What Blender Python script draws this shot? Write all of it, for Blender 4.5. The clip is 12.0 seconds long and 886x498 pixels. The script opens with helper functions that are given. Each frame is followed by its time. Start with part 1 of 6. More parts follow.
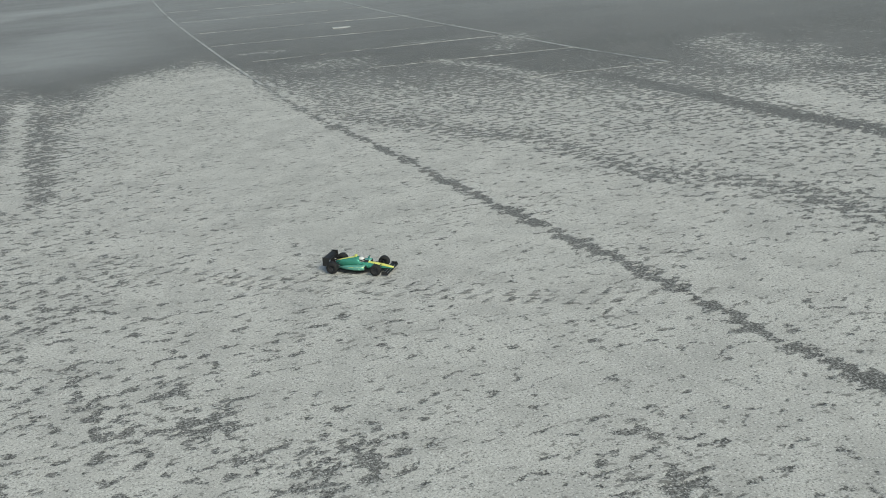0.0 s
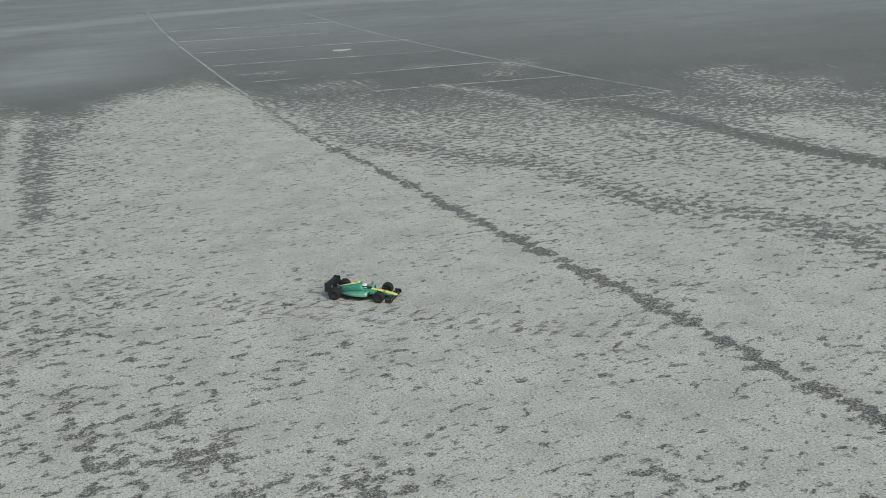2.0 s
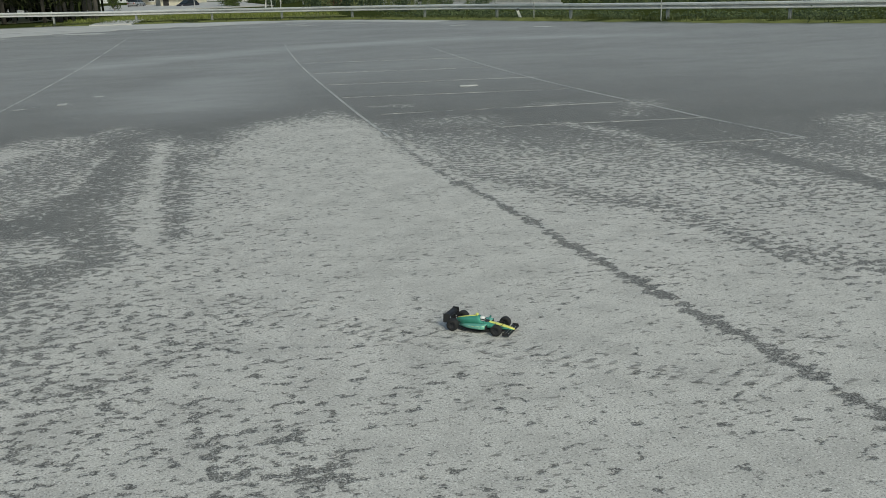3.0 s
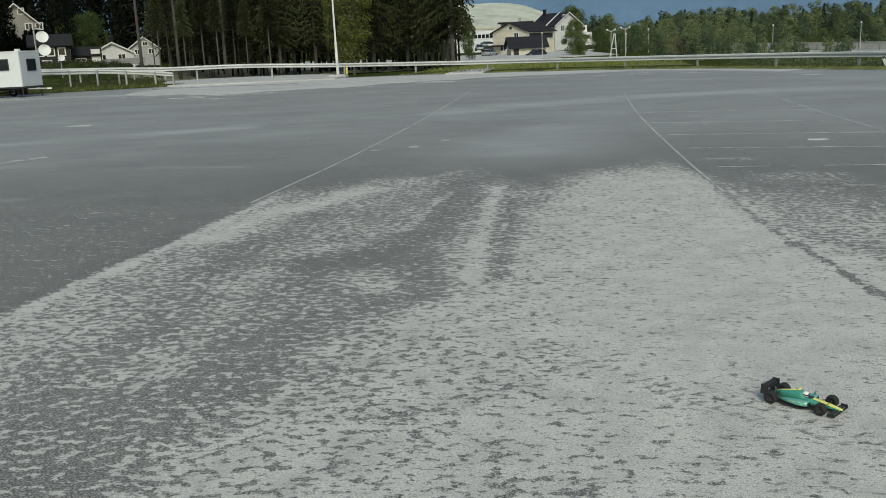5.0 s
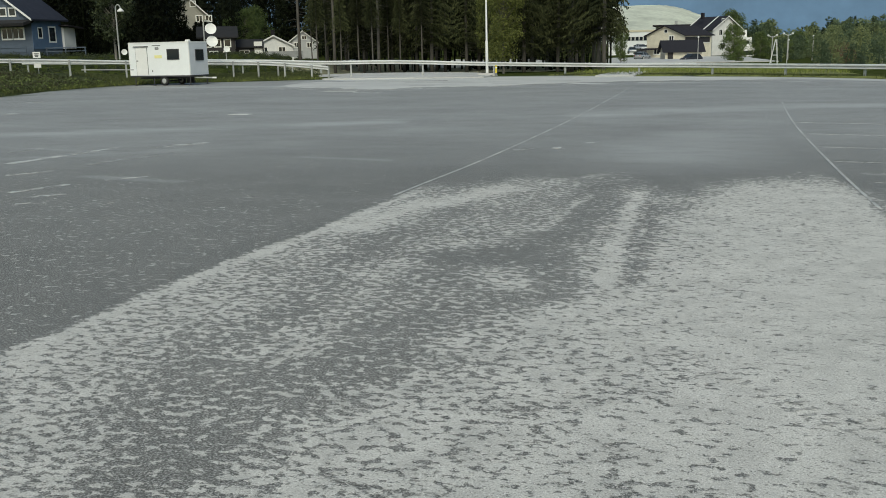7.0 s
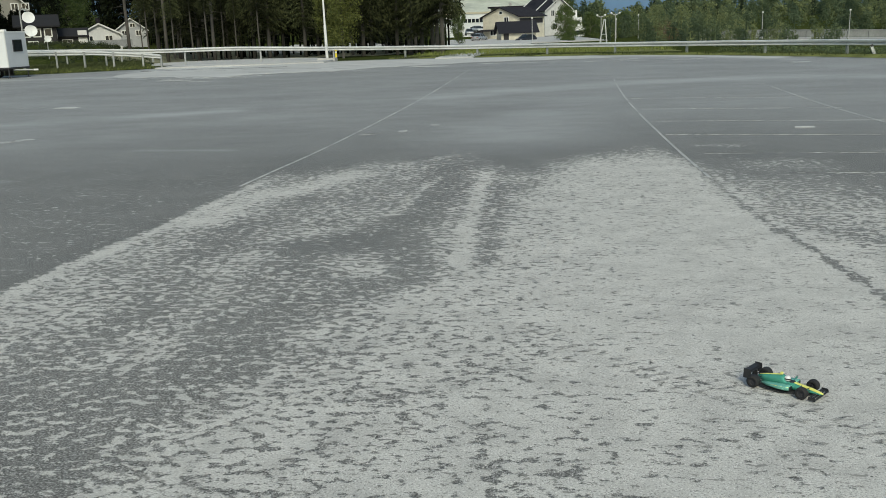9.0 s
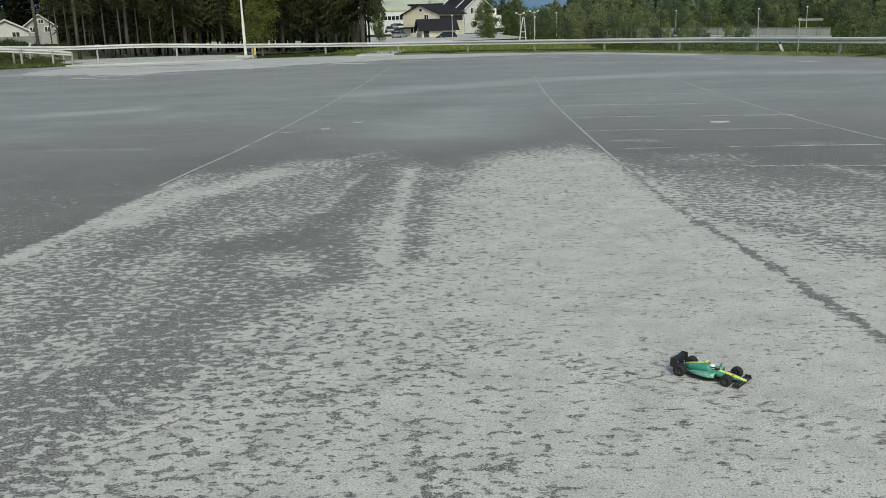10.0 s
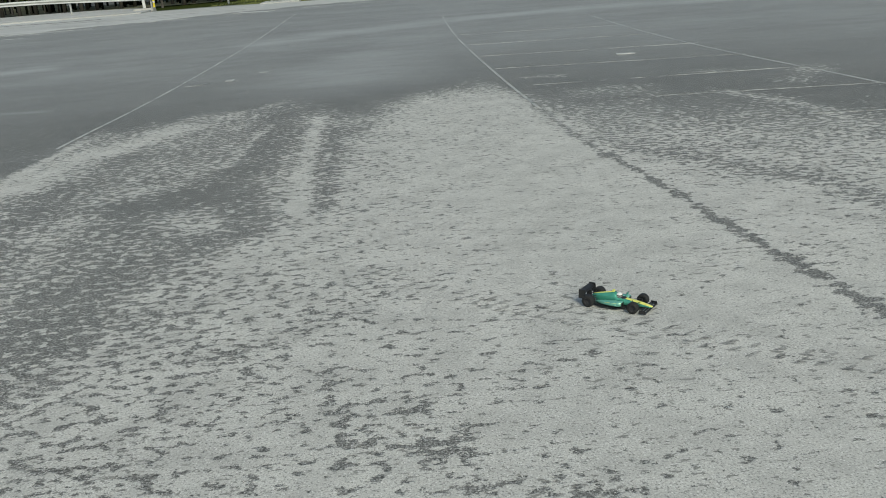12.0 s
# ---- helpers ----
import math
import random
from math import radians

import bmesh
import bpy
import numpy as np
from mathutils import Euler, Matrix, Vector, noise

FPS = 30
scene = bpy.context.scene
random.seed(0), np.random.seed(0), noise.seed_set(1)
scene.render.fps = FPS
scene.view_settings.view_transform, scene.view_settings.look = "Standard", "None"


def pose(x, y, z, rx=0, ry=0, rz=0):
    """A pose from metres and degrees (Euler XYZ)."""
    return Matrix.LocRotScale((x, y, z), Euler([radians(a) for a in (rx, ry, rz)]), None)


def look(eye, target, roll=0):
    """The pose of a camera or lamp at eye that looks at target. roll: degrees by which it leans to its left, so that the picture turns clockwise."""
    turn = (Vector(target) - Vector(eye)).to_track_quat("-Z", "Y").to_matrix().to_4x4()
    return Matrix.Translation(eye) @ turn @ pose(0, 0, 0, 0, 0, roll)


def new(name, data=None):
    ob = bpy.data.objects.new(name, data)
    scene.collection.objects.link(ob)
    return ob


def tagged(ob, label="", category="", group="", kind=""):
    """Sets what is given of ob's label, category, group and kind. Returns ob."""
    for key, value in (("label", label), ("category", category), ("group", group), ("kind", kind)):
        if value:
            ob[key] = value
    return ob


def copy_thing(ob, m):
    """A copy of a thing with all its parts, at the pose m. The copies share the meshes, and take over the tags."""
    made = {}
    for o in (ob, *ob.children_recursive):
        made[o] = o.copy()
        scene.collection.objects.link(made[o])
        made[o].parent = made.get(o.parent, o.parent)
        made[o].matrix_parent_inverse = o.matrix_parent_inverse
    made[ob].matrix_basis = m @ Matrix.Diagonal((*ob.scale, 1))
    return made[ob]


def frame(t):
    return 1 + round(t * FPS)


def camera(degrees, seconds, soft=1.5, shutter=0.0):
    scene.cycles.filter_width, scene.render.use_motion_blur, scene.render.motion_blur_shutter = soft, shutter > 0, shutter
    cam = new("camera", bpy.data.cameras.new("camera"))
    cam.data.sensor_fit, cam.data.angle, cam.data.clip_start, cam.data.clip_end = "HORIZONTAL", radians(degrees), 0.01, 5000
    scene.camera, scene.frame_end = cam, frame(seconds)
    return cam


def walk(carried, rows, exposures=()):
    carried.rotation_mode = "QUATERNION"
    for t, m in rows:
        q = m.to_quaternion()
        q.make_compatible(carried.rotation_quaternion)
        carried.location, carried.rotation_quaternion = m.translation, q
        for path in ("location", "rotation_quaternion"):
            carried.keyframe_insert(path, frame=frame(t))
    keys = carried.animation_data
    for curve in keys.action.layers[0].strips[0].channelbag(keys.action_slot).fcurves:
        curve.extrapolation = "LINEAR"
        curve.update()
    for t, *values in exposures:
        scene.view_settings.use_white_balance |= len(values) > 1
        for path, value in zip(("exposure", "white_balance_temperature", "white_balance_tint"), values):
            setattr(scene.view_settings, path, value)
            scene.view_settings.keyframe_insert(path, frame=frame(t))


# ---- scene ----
# ---- camera ----
cam = camera(51.78, 12.0, 0.9)
ROWS = [
    (0, (-0.016, -0.024, 1.987), (3.113, 8.821, -1.476), -4.14),
    (0.5, (0.011, 0.029, 1.994), (3.247, 8.775, -1.617), -4.30),
    (1, (-0.061, 0.111, 1.959), (3.032, 8.988, -1.452), -2.31),
    (1.5, (-0.009, 0.105, 1.951), (2.485, 9.143, -1.528), -3.56),
    (2, (-0.049, 0.113, 1.973), (3.206, 9.003, -1.248), -2.74),
    (2.5, (-0.070, 0.084, 1.963), (2.541, 9.238, -1.099), -2.49),
    (3, (-0.093, 0.070, 1.988), (2.004, 9.436, -0.820), -2.00),
    (3.2, (-0.106, 0.057, 1.987), (1.604, 9.538, -0.695), -2.39),
    (4.8, (-0.006, 0.077, 2.011), (-1.046, 9.790, -0.129), -2.88),
    (5, (-0.018, 0.078, 2.013), (-1.420, 9.737, -0.166), -2.68),
    (5.5, (0.015, 0.028, 2.012), (-2.161, 9.547, -0.148), -1.98),
    (6, (0.007, 0.014, 2.012), (-2.589, 9.400, -0.260), -0.92),
    (6.5, (0.021, -0.011, 2.014), (-2.824, 9.345, -0.079), -0.68),
    (7, (0.039, -0.027, 2.020), (-2.842, 9.308, -0.115), -1.12),
    (7.5, (0.076, -0.015, 2.010), (-2.578, 9.378, -0.165), -1.14),
    (7.7, (0.065, 0.030, 2.010), (-2.234, 9.518, -0.153), -1.66),
    (9.3, (-0.016, 0.035, 2.022), (-1.042, 9.697, -0.341), -1.98),
    (9.5, (-0.018, 0.046, 2.015), (-0.799, 9.736, -0.329), -1.93),
    (10, (-0.045, 0.057, 2.007), (-0.496, 9.754, -0.393), -2.03),
    (10.5, (-0.066, 0.044, 2.012), (-0.956, 9.702, -0.421), -1.55),
    (11, (-0.043, 0.041, 2.013), (-1.038, 9.665, -0.513), -1.79),
    (11.5, (-0.021, 0.055, 1.994), (-0.629, 9.657, -0.731), -3.15),
    (12, (0.055, 0.095, 1.984), (0.408, 9.622, -1.035), -4.40),
]
walk(cam, [(t, look(eye, target, roll)) for t, eye, target, roll in ROWS], [(t, stops, 6800.0, -3.0) for t, stops in ((0.0, -0.01), (1.5, -0.11), (3.0, -0.19), (5.0, -0.09), (6.5, 0.0), (9.5, 0.05), (10.5, 0.0), (12.0, -0.04))])

# ---- light ----
SUN_UP, SUN_FROM = 42.0, 165.0  # degrees above the horizon; compass bearing from +y, clockwise
world = bpy.data.worlds.new("sky")
scene.world = world
world.use_nodes = True
wn = world.node_tree
sky = wn.nodes.new("ShaderNodeTexSky")
sky.sky_type = "NISHITA"
sky.sun_disc = False
sky.sun_elevation = radians(SUN_UP)
sky.sun_rotation = radians(SUN_FROM)
sky.air_density, sky.dust_density, sky.ozone_density = 1.0, 2.5, 1.0
wn.links.new(sky.outputs[0], wn.nodes["Background"].inputs[0])
wn.nodes["Background"].inputs[1].default_value = 0.13
sun_data = bpy.data.lights.new("sun", "SUN")
sun_data.energy, sun_data.angle, sun_data.color = 1.5, radians(20), (1.0, 0.96, 0.9)
sun = new("sun", sun_data)
a, e = radians(SUN_FROM), radians(SUN_UP)
sun.matrix_world = look(Vector((math.sin(a) * math.cos(e), math.cos(a) * math.cos(e), math.sin(e))) * 60, (0, 0, 0))


# ---- materials ----
def node(tree, kind, **values):
    n = tree.nodes.new(kind)
    for key, value in values.items():
        n.inputs[key].default_value = value
    return n


def ramp(tree, source, stops):
    n = tree.nodes.new("ShaderNodeValToRGB")
    while len(n.color_ramp.elements) < len(stops):
        n.color_ramp.elements.new(0.5)
    for el, (at, c) in zip(n.color_ramp.elements, stops):
        el.position = at
        el.color = (c, c, c, 1) if isinstance(c, (int, float)) else (*c, 1)
    tree.links.new(source, n.inputs[0])
    return n.outputs[0]


def math_node(tree, op, a, b=None):
    n = tree.nodes.new("ShaderNodeMath")
    n.operation = op
    for i, v in enumerate((a, b)):
        if v is None:
            continue
        if isinstance(v, (int, float)):
            n.inputs[i].default_value = v
        else:
            tree.links.new(v, n.inputs[i])
    return n.outputs[0]


def mixed(tree, fac, a, b, kind="MIX"):
    n = tree.nodes.new("ShaderNodeMix")
    n.data_type, n.blend_type = "RGBA", kind
    for sock, v in ((n.inputs[0], fac), (n.inputs[6], a), (n.inputs[7], b)):
        if isinstance(v, (int, float)):
            sock.default_value = v
        elif isinstance(v, tuple):
            sock.default_value = (*v, 1)
        else:
            tree.links.new(v, sock)
    return n.outputs[2]


def noise_node(tree, coords, scale, detail=3.0, rough=0.55, stretch=None):
    if stretch:
        m = node(tree, "ShaderNodeMapping")
        m.inputs["Scale"].default_value = stretch
        tree.links.new(coords, m.inputs[0])
        coords = m.outputs[0]
    n = node(tree, "ShaderNodeTexNoise", Scale=scale, Detail=detail, Roughness=rough)
    tree.links.new(coords, n.inputs["Vector"])
    return n.outputs[0]


def start(name, rough=0.8, metal=0.0):
    m = bpy.data.materials.new(name)
    m.use_nodes = True
    t = m.node_tree
    b = t.nodes["Principled BSDF"]
    b.inputs["Roughness"].default_value = rough
    b.inputs["Metallic"].default_value = metal
    return m, t, b


def bumped(t, b, height, strength, distance):
    n = node(t, "ShaderNodeBump", Strength=strength, Distance=distance)
    t.links.new(height, n.inputs["Height"])
    t.links.new(n.outputs[0], b.inputs["Normal"])


def surface(name, base, rough=0.7, metal=0.0, vary=0.25, scale=2.0, fine=30.0, bump=0.2, per_object=0.0, stretch=None):
    """A plain surface with variation at two scales and a little relief."""
    m, t, b = start(name, rough, metal)
    co = t.nodes.new("ShaderNodeTexCoord").outputs["Object"]
    big = noise_node(t, co, scale, 4.0, 0.6, stretch)
    small = noise_node(t, co, fine, 3.0, 0.6, stretch)
    f = math_node(t, "ADD", math_node(t, "MULTIPLY", big, 0.65), math_node(t, "MULTIPLY", small, 0.35))
    lo, hi = tuple(c * (1 - vary) for c in base), tuple(min(1.0, c * (1 + vary)) for c in base)
    col = ramp(t, f, [(0.32, lo), (0.68, hi)])
    if per_object:
        info = t.nodes.new("ShaderNodeObjectInfo")
        k = math_node(t, "ADD", math_node(t, "MULTIPLY", info.outputs["Random"], 2 * per_object), 1 - per_object)
        col = mixed(t, 1.0, col, k, "MULTIPLY")
    t.links.new(col, b.inputs["Base Color"])
    t.links.new(ramp(t, big, [(0.3, max(0.02, rough - 0.12)), (0.7, min(1.0, rough + 0.1))]), b.inputs["Roughness"])
    if bump:
        bumped(t, b, small, bump, 0.01)
    return m


def seen_through(t, b, col, share):
    """Thin leaves: part of the light passes through them."""
    t.links.new(col, b.inputs["Base Color"])
    thin = t.nodes.new("ShaderNodeBsdfTranslucent")
    t.links.new(col, thin.inputs[0])
    mix = t.nodes.new("ShaderNodeMixShader")
    mix.inputs[0].default_value = share
    t.links.new(b.outputs[0], mix.inputs[1])
    t.links.new(thin.outputs[0], mix.inputs[2])
    t.links.new(mix.outputs[0], t.nodes["Material Output"].inputs[0])


def leafy(name, dark, light, per_object=0.2, thin=0.0, gloss=0.25):
    m, t, b = start(name, 0.65)
    geo = t.nodes.new("ShaderNodeNewGeometry")
    info = t.nodes.new("ShaderNodeObjectInfo")
    col = ramp(t, geo.outputs["Random Per Island"], [(0.0, dark), (1.0, light)])
    k = math_node(t, "ADD", math_node(t, "MULTIPLY", info.outputs["Random"], 2 * per_object), 1 - per_object)
    if thin:
        seen_through(t, b, mixed(t, 1.0, col, k, "MULTIPLY"), thin)
    else:
        t.links.new(mixed(t, 1.0, col, k, "MULTIPLY"), b.inputs["Base Color"])
    b.inputs["Specular IOR Level"].default_value = gloss
    return m


def woodland(name, tones, fine=0.3):
    """Leaves whose colour goes by tree, with a little variation leaf by leaf."""
    m, t, b = start(name, 0.7)
    a = t.nodes.new("ShaderNodeAttribute")
    a.attribute_name = "tone"
    geo = t.nodes.new("ShaderNodeNewGeometry")
    col = ramp(t, a.outputs["Fac"], [(i / (len(tones) - 1), c) for i, c in enumerate(tones)])
    k = math_node(t, "ADD", math_node(t, "MULTIPLY", geo.outputs["Random Per Island"], 2 * fine), 1 - fine)
    seen_through(t, b, mixed(t, 1.0, col, k, "MULTIPLY"), 0.35)
    b.inputs["Specular IOR Level"].default_value = 0.15
    return m


def ground_material():
    """Worn asphalt under a gritty pale dust that lies in flecks, and grass outside the paved part."""
    m, t, b = start("dusty_asphalt", 0.9)
    co = t.nodes.new("ShaderNodeTexCoord").outputs["Object"]

    def attr(name):
        n = t.nodes.new("ShaderNodeAttribute")
        n.attribute_name = name
        return n.outputs["Fac"]
    dust, film, paved = attr("dust"), attr("film"), attr("paved")
    grain = noise_node(t, co, 75.0, 3.0, 0.75)
    grit = noise_node(t, co, 42.0, 2.0, 0.6)
    patch = noise_node(t, co, 0.55, 4.0, 0.6)
    streak = noise_node(t, co, 0.3, 5.0, 0.62, (0.5, 0.8, 1.0))
    # flecks, a little longer across the lot than along it
    small = noise_node(t, co, 13.5, 4.0, 0.6, (0.82, 1.18, 1.0))
    large = noise_node(t, co, 5.5, 3.0, 0.6, (0.8, 1.2, 1.0))
    both = math_node(t, "ADD", math_node(t, "MULTIPLY", math_node(t, "SUBTRACT", small, 0.5), 1.05), math_node(t, "MULTIPLY", math_node(t, "SUBTRACT", large, 0.5), 0.16))
    fleck = math_node(t, "ADD", both, 0.5)
    dash = noise_node(t, co, 20.0, 3.0, 0.6, (0.7, 1.35, 1.0))
    cluster = noise_node(t, co, 1.5, 4.0, 0.6)
    cover = math_node(t, "ADD", dust, math_node(t, "MULTIPLY", math_node(t, "SUBTRACT", cluster, 0.5), 0.38))
    # full cover maps to a threshold that the noise nearly never misses
    level = math_node(t, "ADD", math_node(t, "SUBTRACT", fleck, 0.5), math_node(t, "MULTIPLY", math_node(t, "SUBTRACT", cover, 0.5), 0.46))
    level = math_node(t, "ADD", level, math_node(t, "MULTIPLY", math_node(t, "SUBTRACT", grain, 0.5), 0.15))
    lies = ramp(t, math_node(t, "ADD", level, 0.5), [(0.472, 0.0), (0.524, 1.0)])
    # a breath of dust stays in the pores of every bare fleck
    lies = math_node(t, "MAXIMUM", lies, math_node(t, "MULTIPLY", ramp(t, dust, [(0.2, 0.0), (0.5, 1.0)]), ramp(t, grit, [(0.45, 0.0), (0.65, 0.3)])))
    tar = mixed(t, ramp(t, patch, [(0.3, 0.0), (0.7, 1.0)]), (0.105, 0.102, 0.094), (0.165, 0.160, 0.148))
    blotch = noise_node(t, co, 1.5, 6.0, 0.68, (0.7, 1.0, 1.0))
    tar = mixed(t, ramp(t, blotch, [(0.42, 0.5), (0.60, 0.0)]), tar, (0.078, 0.077, 0.070))
    tar = mixed(t, ramp(t, streak, [(0.40, 0.0), (0.72, 0.45)]), tar, (0.25, 0.247, 0.236))
    tar = mixed(t, ramp(t, grain, [(0.38, 0.95), (0.50, 0.0)]), tar, (0.045, 0.044, 0.040))
    tar = mixed(t, ramp(t, grain, [(0.51, 0.0), (0.62, 1.0)]), tar, (0.40, 0.395, 0.375))
    film = math_node(t, "MULTIPLY", film, ramp(t, noise_node(t, co, 0.4, 5.0, 0.6, (0.5, 0.9, 1.0)), [(0.3, 0.6), (0.66, 1.15)]))
    film = math_node(t, "MULTIPLY", film, ramp(t, noise_node(t, co, 1.7, 6.0, 0.7, (0.35, 1.1, 1.0)), [(0.34, 0.72), (0.62, 1.12)]))
    film = math_node(t, "MINIMUM", film, 1.0)
    # Cool pale tint: the far haze goes into this colour along with dust.
    tar = mixed(t, film, tar, (0.525, 0.535, 0.535))
    powder = mixed(t, ramp(t, patch, [(0.3, 0.0), (0.7, 1.0)]), (0.56, 0.546, 0.512), (0.63, 0.612, 0.57))
    sand = noise_node(t, co, 95.0, 4.0, 0.8)
    powder = mixed(t, ramp(t, sand, [(0.36, 0.9), (0.50, 0.0)]), powder, (0.24, 0.238, 0.225))
    powder = mixed(t, ramp(t, sand, [(0.54, 0.0), (0.66, 0.85)]), powder, (0.74, 0.735, 0.71))
    nick = math_node(t, "ADD", dash, math_node(t, "MULTIPLY", math_node(t, "SUBTRACT", cluster, 0.5), -0.3))
    powder = mixed(t, ramp(t, nick, [(0.595, 0.0), (0.65, 0.8)]), powder, (0.17, 0.167, 0.153))
    thin = noise_node(t, co, 3.1, 4.0, 0.6)
    powder = mixed(t, ramp(t, thin, [(0.42, 0.0), (0.7, 0.5)]), powder, (0.33, 0.322, 0.305))
    lot = mixed(t, lies, tar, powder)
    # loose grains: pale chips and dark ones
    chips = node(t, "ShaderNodeTexVoronoi", Scale=105.0)
    t.links.new(co, chips.inputs["Vector"])
    pick = node(t, "ShaderNodeSeparateColor")
    t.links.new(chips.outputs["Color"], pick.inputs[0])
    core = ramp(t, chips.outputs["Distance"], [(0.34, 1.0), (0.50, 0.0)])
    near = ramp(t, dust, [(0.15, 0.25), (0.5, 1.0)])
    lot = mixed(t, math_node(t, "MULTIPLY", math_node(t, "MULTIPLY", core, near), ramp(t, pick.outputs[0], [(0.76, 0.0), (0.86, 0.6)])), lot, (0.80, 0.79, 0.76))
    lot = mixed(t, math_node(t, "MULTIPLY", core, ramp(t, pick.outputs[1], [(0.74, 0.0), (0.88, 0.7)])), lot, (0.16, 0.157, 0.146))
    grass_n = noise_node(t, co, 1.6, 9.0, 0.75)
    grass = ramp(t, grass_n, [(0.3, (0.014, 0.02, 0.008)), (0.52, (0.045, 0.058, 0.017)), (0.70, (0.10, 0.105, 0.04))])
    t.links.new(mixed(t, paved, grass, lot), b.inputs["Base Color"])
    t.links.new(math_node(t, "MULTIPLY", paved, 0.5), b.inputs["Specular IOR Level"])
    t.links.new(ramp(t, lies, [(0.0, 0.72), (1.0, 0.92)]), b.inputs["Roughness"])
    h = math_node(t, "ADD", math_node(t, "MULTIPLY", lies, 0.6), math_node(t, "MULTIPLY", grain, 0.3))
    bumped(t, b, h, 0.5, 0.012)
    return m


def paint_line_material(name="worn_line_paint", gone=((0.30, 0.35), (0.46, 0.82))):
    m, t, b = start(name, 0.8)
    co = t.nodes.new("ShaderNodeTexCoord").outputs["Object"]
    worn = noise_node(t, co, 5.0, 5.0, 0.7)
    spots = noise_node(t, co, 0.5, 3.0, 0.6)
    f = math_node(t, "ADD", math_node(t, "MULTIPLY", worn, 0.55), math_node(t, "MULTIPLY", spots, 0.45))
    t.links.new(ramp(t, f, [(0.40, (0.36, 0.36, 0.355)), (0.63, (0.68, 0.68, 0.66))]), b.inputs["Base Color"])
    t.links.new(ramp(t, f, gone), b.inputs["Alpha"])
    return m


def glass_pane(name="dark_window_glass", tint=(0.02, 0.025, 0.03), rough=0.06, gloss=0.8):
    m, t, b = start(name, rough)
    b.inputs["Base Color"].default_value = (*tint, 1)
    b.inputs["Specular IOR Level"].default_value = gloss
    return m


def siding(name, base, pitch=0.16, vary=0.12, upright=False):
    """Painted boards: narrow shadow gaps and a weathered coat."""
    m, t, b = start(name, 0.7)
    co = t.nodes.new("ShaderNodeTexCoord").outputs["Object"]
    xyz = t.nodes.new("ShaderNodeSeparateXYZ")
    t.links.new(co, xyz.inputs[0])
    along = math_node(t, "ADD", xyz.outputs["X"], xyz.outputs["Y"]) if upright else xyz.outputs["Z"]
    saw = math_node(t, "FRACT", math_node(t, "DIVIDE", along, pitch))
    stain = noise_node(t, co, 1.1, 5.0, 0.65)
    col = ramp(t, stain, [(0.3, tuple(c * (1 - vary) for c in base)), (0.7, tuple(min(1, c * (1 + vary)) for c in base))])
    gap = ramp(t, saw, [(0.0, 0.55), (0.09, 1.0)])
    t.links.new(mixed(t, 1.0, col, gap, "MULTIPLY"), b.inputs["Base Color"])
    bumped(t, b, saw, 0.3, 0.02)
    return m


GROUND = ground_material()
LINE = paint_line_material()
MARK_PAINT = paint_line_material("bright_mark_paint", ((0.25, 0.6), (0.4, 1.0)))
FAINT_LINE = paint_line_material("faint_line_paint", ((0.40, 0.05), (0.54, 0.8)))
GLASS = glass_pane()
CAR_GLASS = glass_pane("car_glass", (0.015, 0.02, 0.022), 0.3, 0.3)
WHITE_PANEL = surface("white_sandwich_panel", (0.74, 0.76, 0.76), 0.45, vary=0.05, scale=0.7, fine=8, bump=0.05)
GREY_PANEL = surface("pale_grey_panel", (0.56, 0.58, 0.60), 0.5, vary=0.06, scale=0.7, fine=8, bump=0.05)
WHITE_PAINT = surface("white_paint", (0.72, 0.72, 0.70), 0.55, vary=0.08, scale=1.0, fine=14, bump=0.08)
GALVANISED = surface("galvanised_steel", (0.66, 0.67, 0.665), 0.45, 0.1, vary=0.15, scale=1.2, fine=10, bump=0.08)
# Darker grey for the shade in the rail's groove; lamp poles share it.
GROOVE_SHADE_AND_POLE = surface("groove_shade_and_pole_steel", (0.46, 0.46, 0.45), 0.6, 0.1, vary=0.25, scale=1.5, fine=16, bump=0.1)
POST_STEEL = surface("weathered_post_steel", (0.36, 0.37, 0.36), 0.6, 0.3, vary=0.2, scale=1.5, fine=16, bump=0.1)
BLACK_RUBBER = surface("black_rubber", (0.018, 0.018, 0.019), 0.8, vary=0.3, scale=20, fine=120, bump=0.2)
BLACK_PLASTIC = surface("black_plastic", (0.022, 0.022, 0.024), 0.5, vary=0.25, scale=20, fine=160, bump=0.1)
# Green and teal are lightened: pale gloss highlights are partly in the colour.
GREEN_LACQUER = surface("green_lacquer", (0.10, 0.40, 0.29), 0.22, 0.35, vary=0.15, scale=14, fine=120, bump=0.03)
TEAL_LACQUER = surface("pale_teal_lacquer", (0.24, 0.58, 0.46), 0.22, 0.4, vary=0.12, scale=14, fine=120, bump=0.03)
YELLOW_LACQUER = surface("yellow_lacquer", (0.78, 0.77, 0.2), 0.3, vary=0.1, scale=14, fine=120, bump=0.03)
WHITE_LACQUER = surface("white_lacquer", (0.78, 0.78, 0.76), 0.3, vary=0.05, scale=14, fine=120, bump=0.02)
DARK_STEEL = surface("dark_chassis_steel", (0.05, 0.05, 0.055), 0.6, 0.4, vary=0.3, scale=3, fine=25, bump=0.15)
CONCRETE = surface("pale_concrete", (0.42, 0.41, 0.39), 0.9, vary=0.18, scale=1.5, fine=18, bump=0.3)
PALE_ROAD = surface("pale_worn_asphalt", (0.47, 0.468, 0.455), 0.92, vary=0.2, scale=0.5, fine=9, bump=0.25, stretch=(0.4, 1.4, 1))
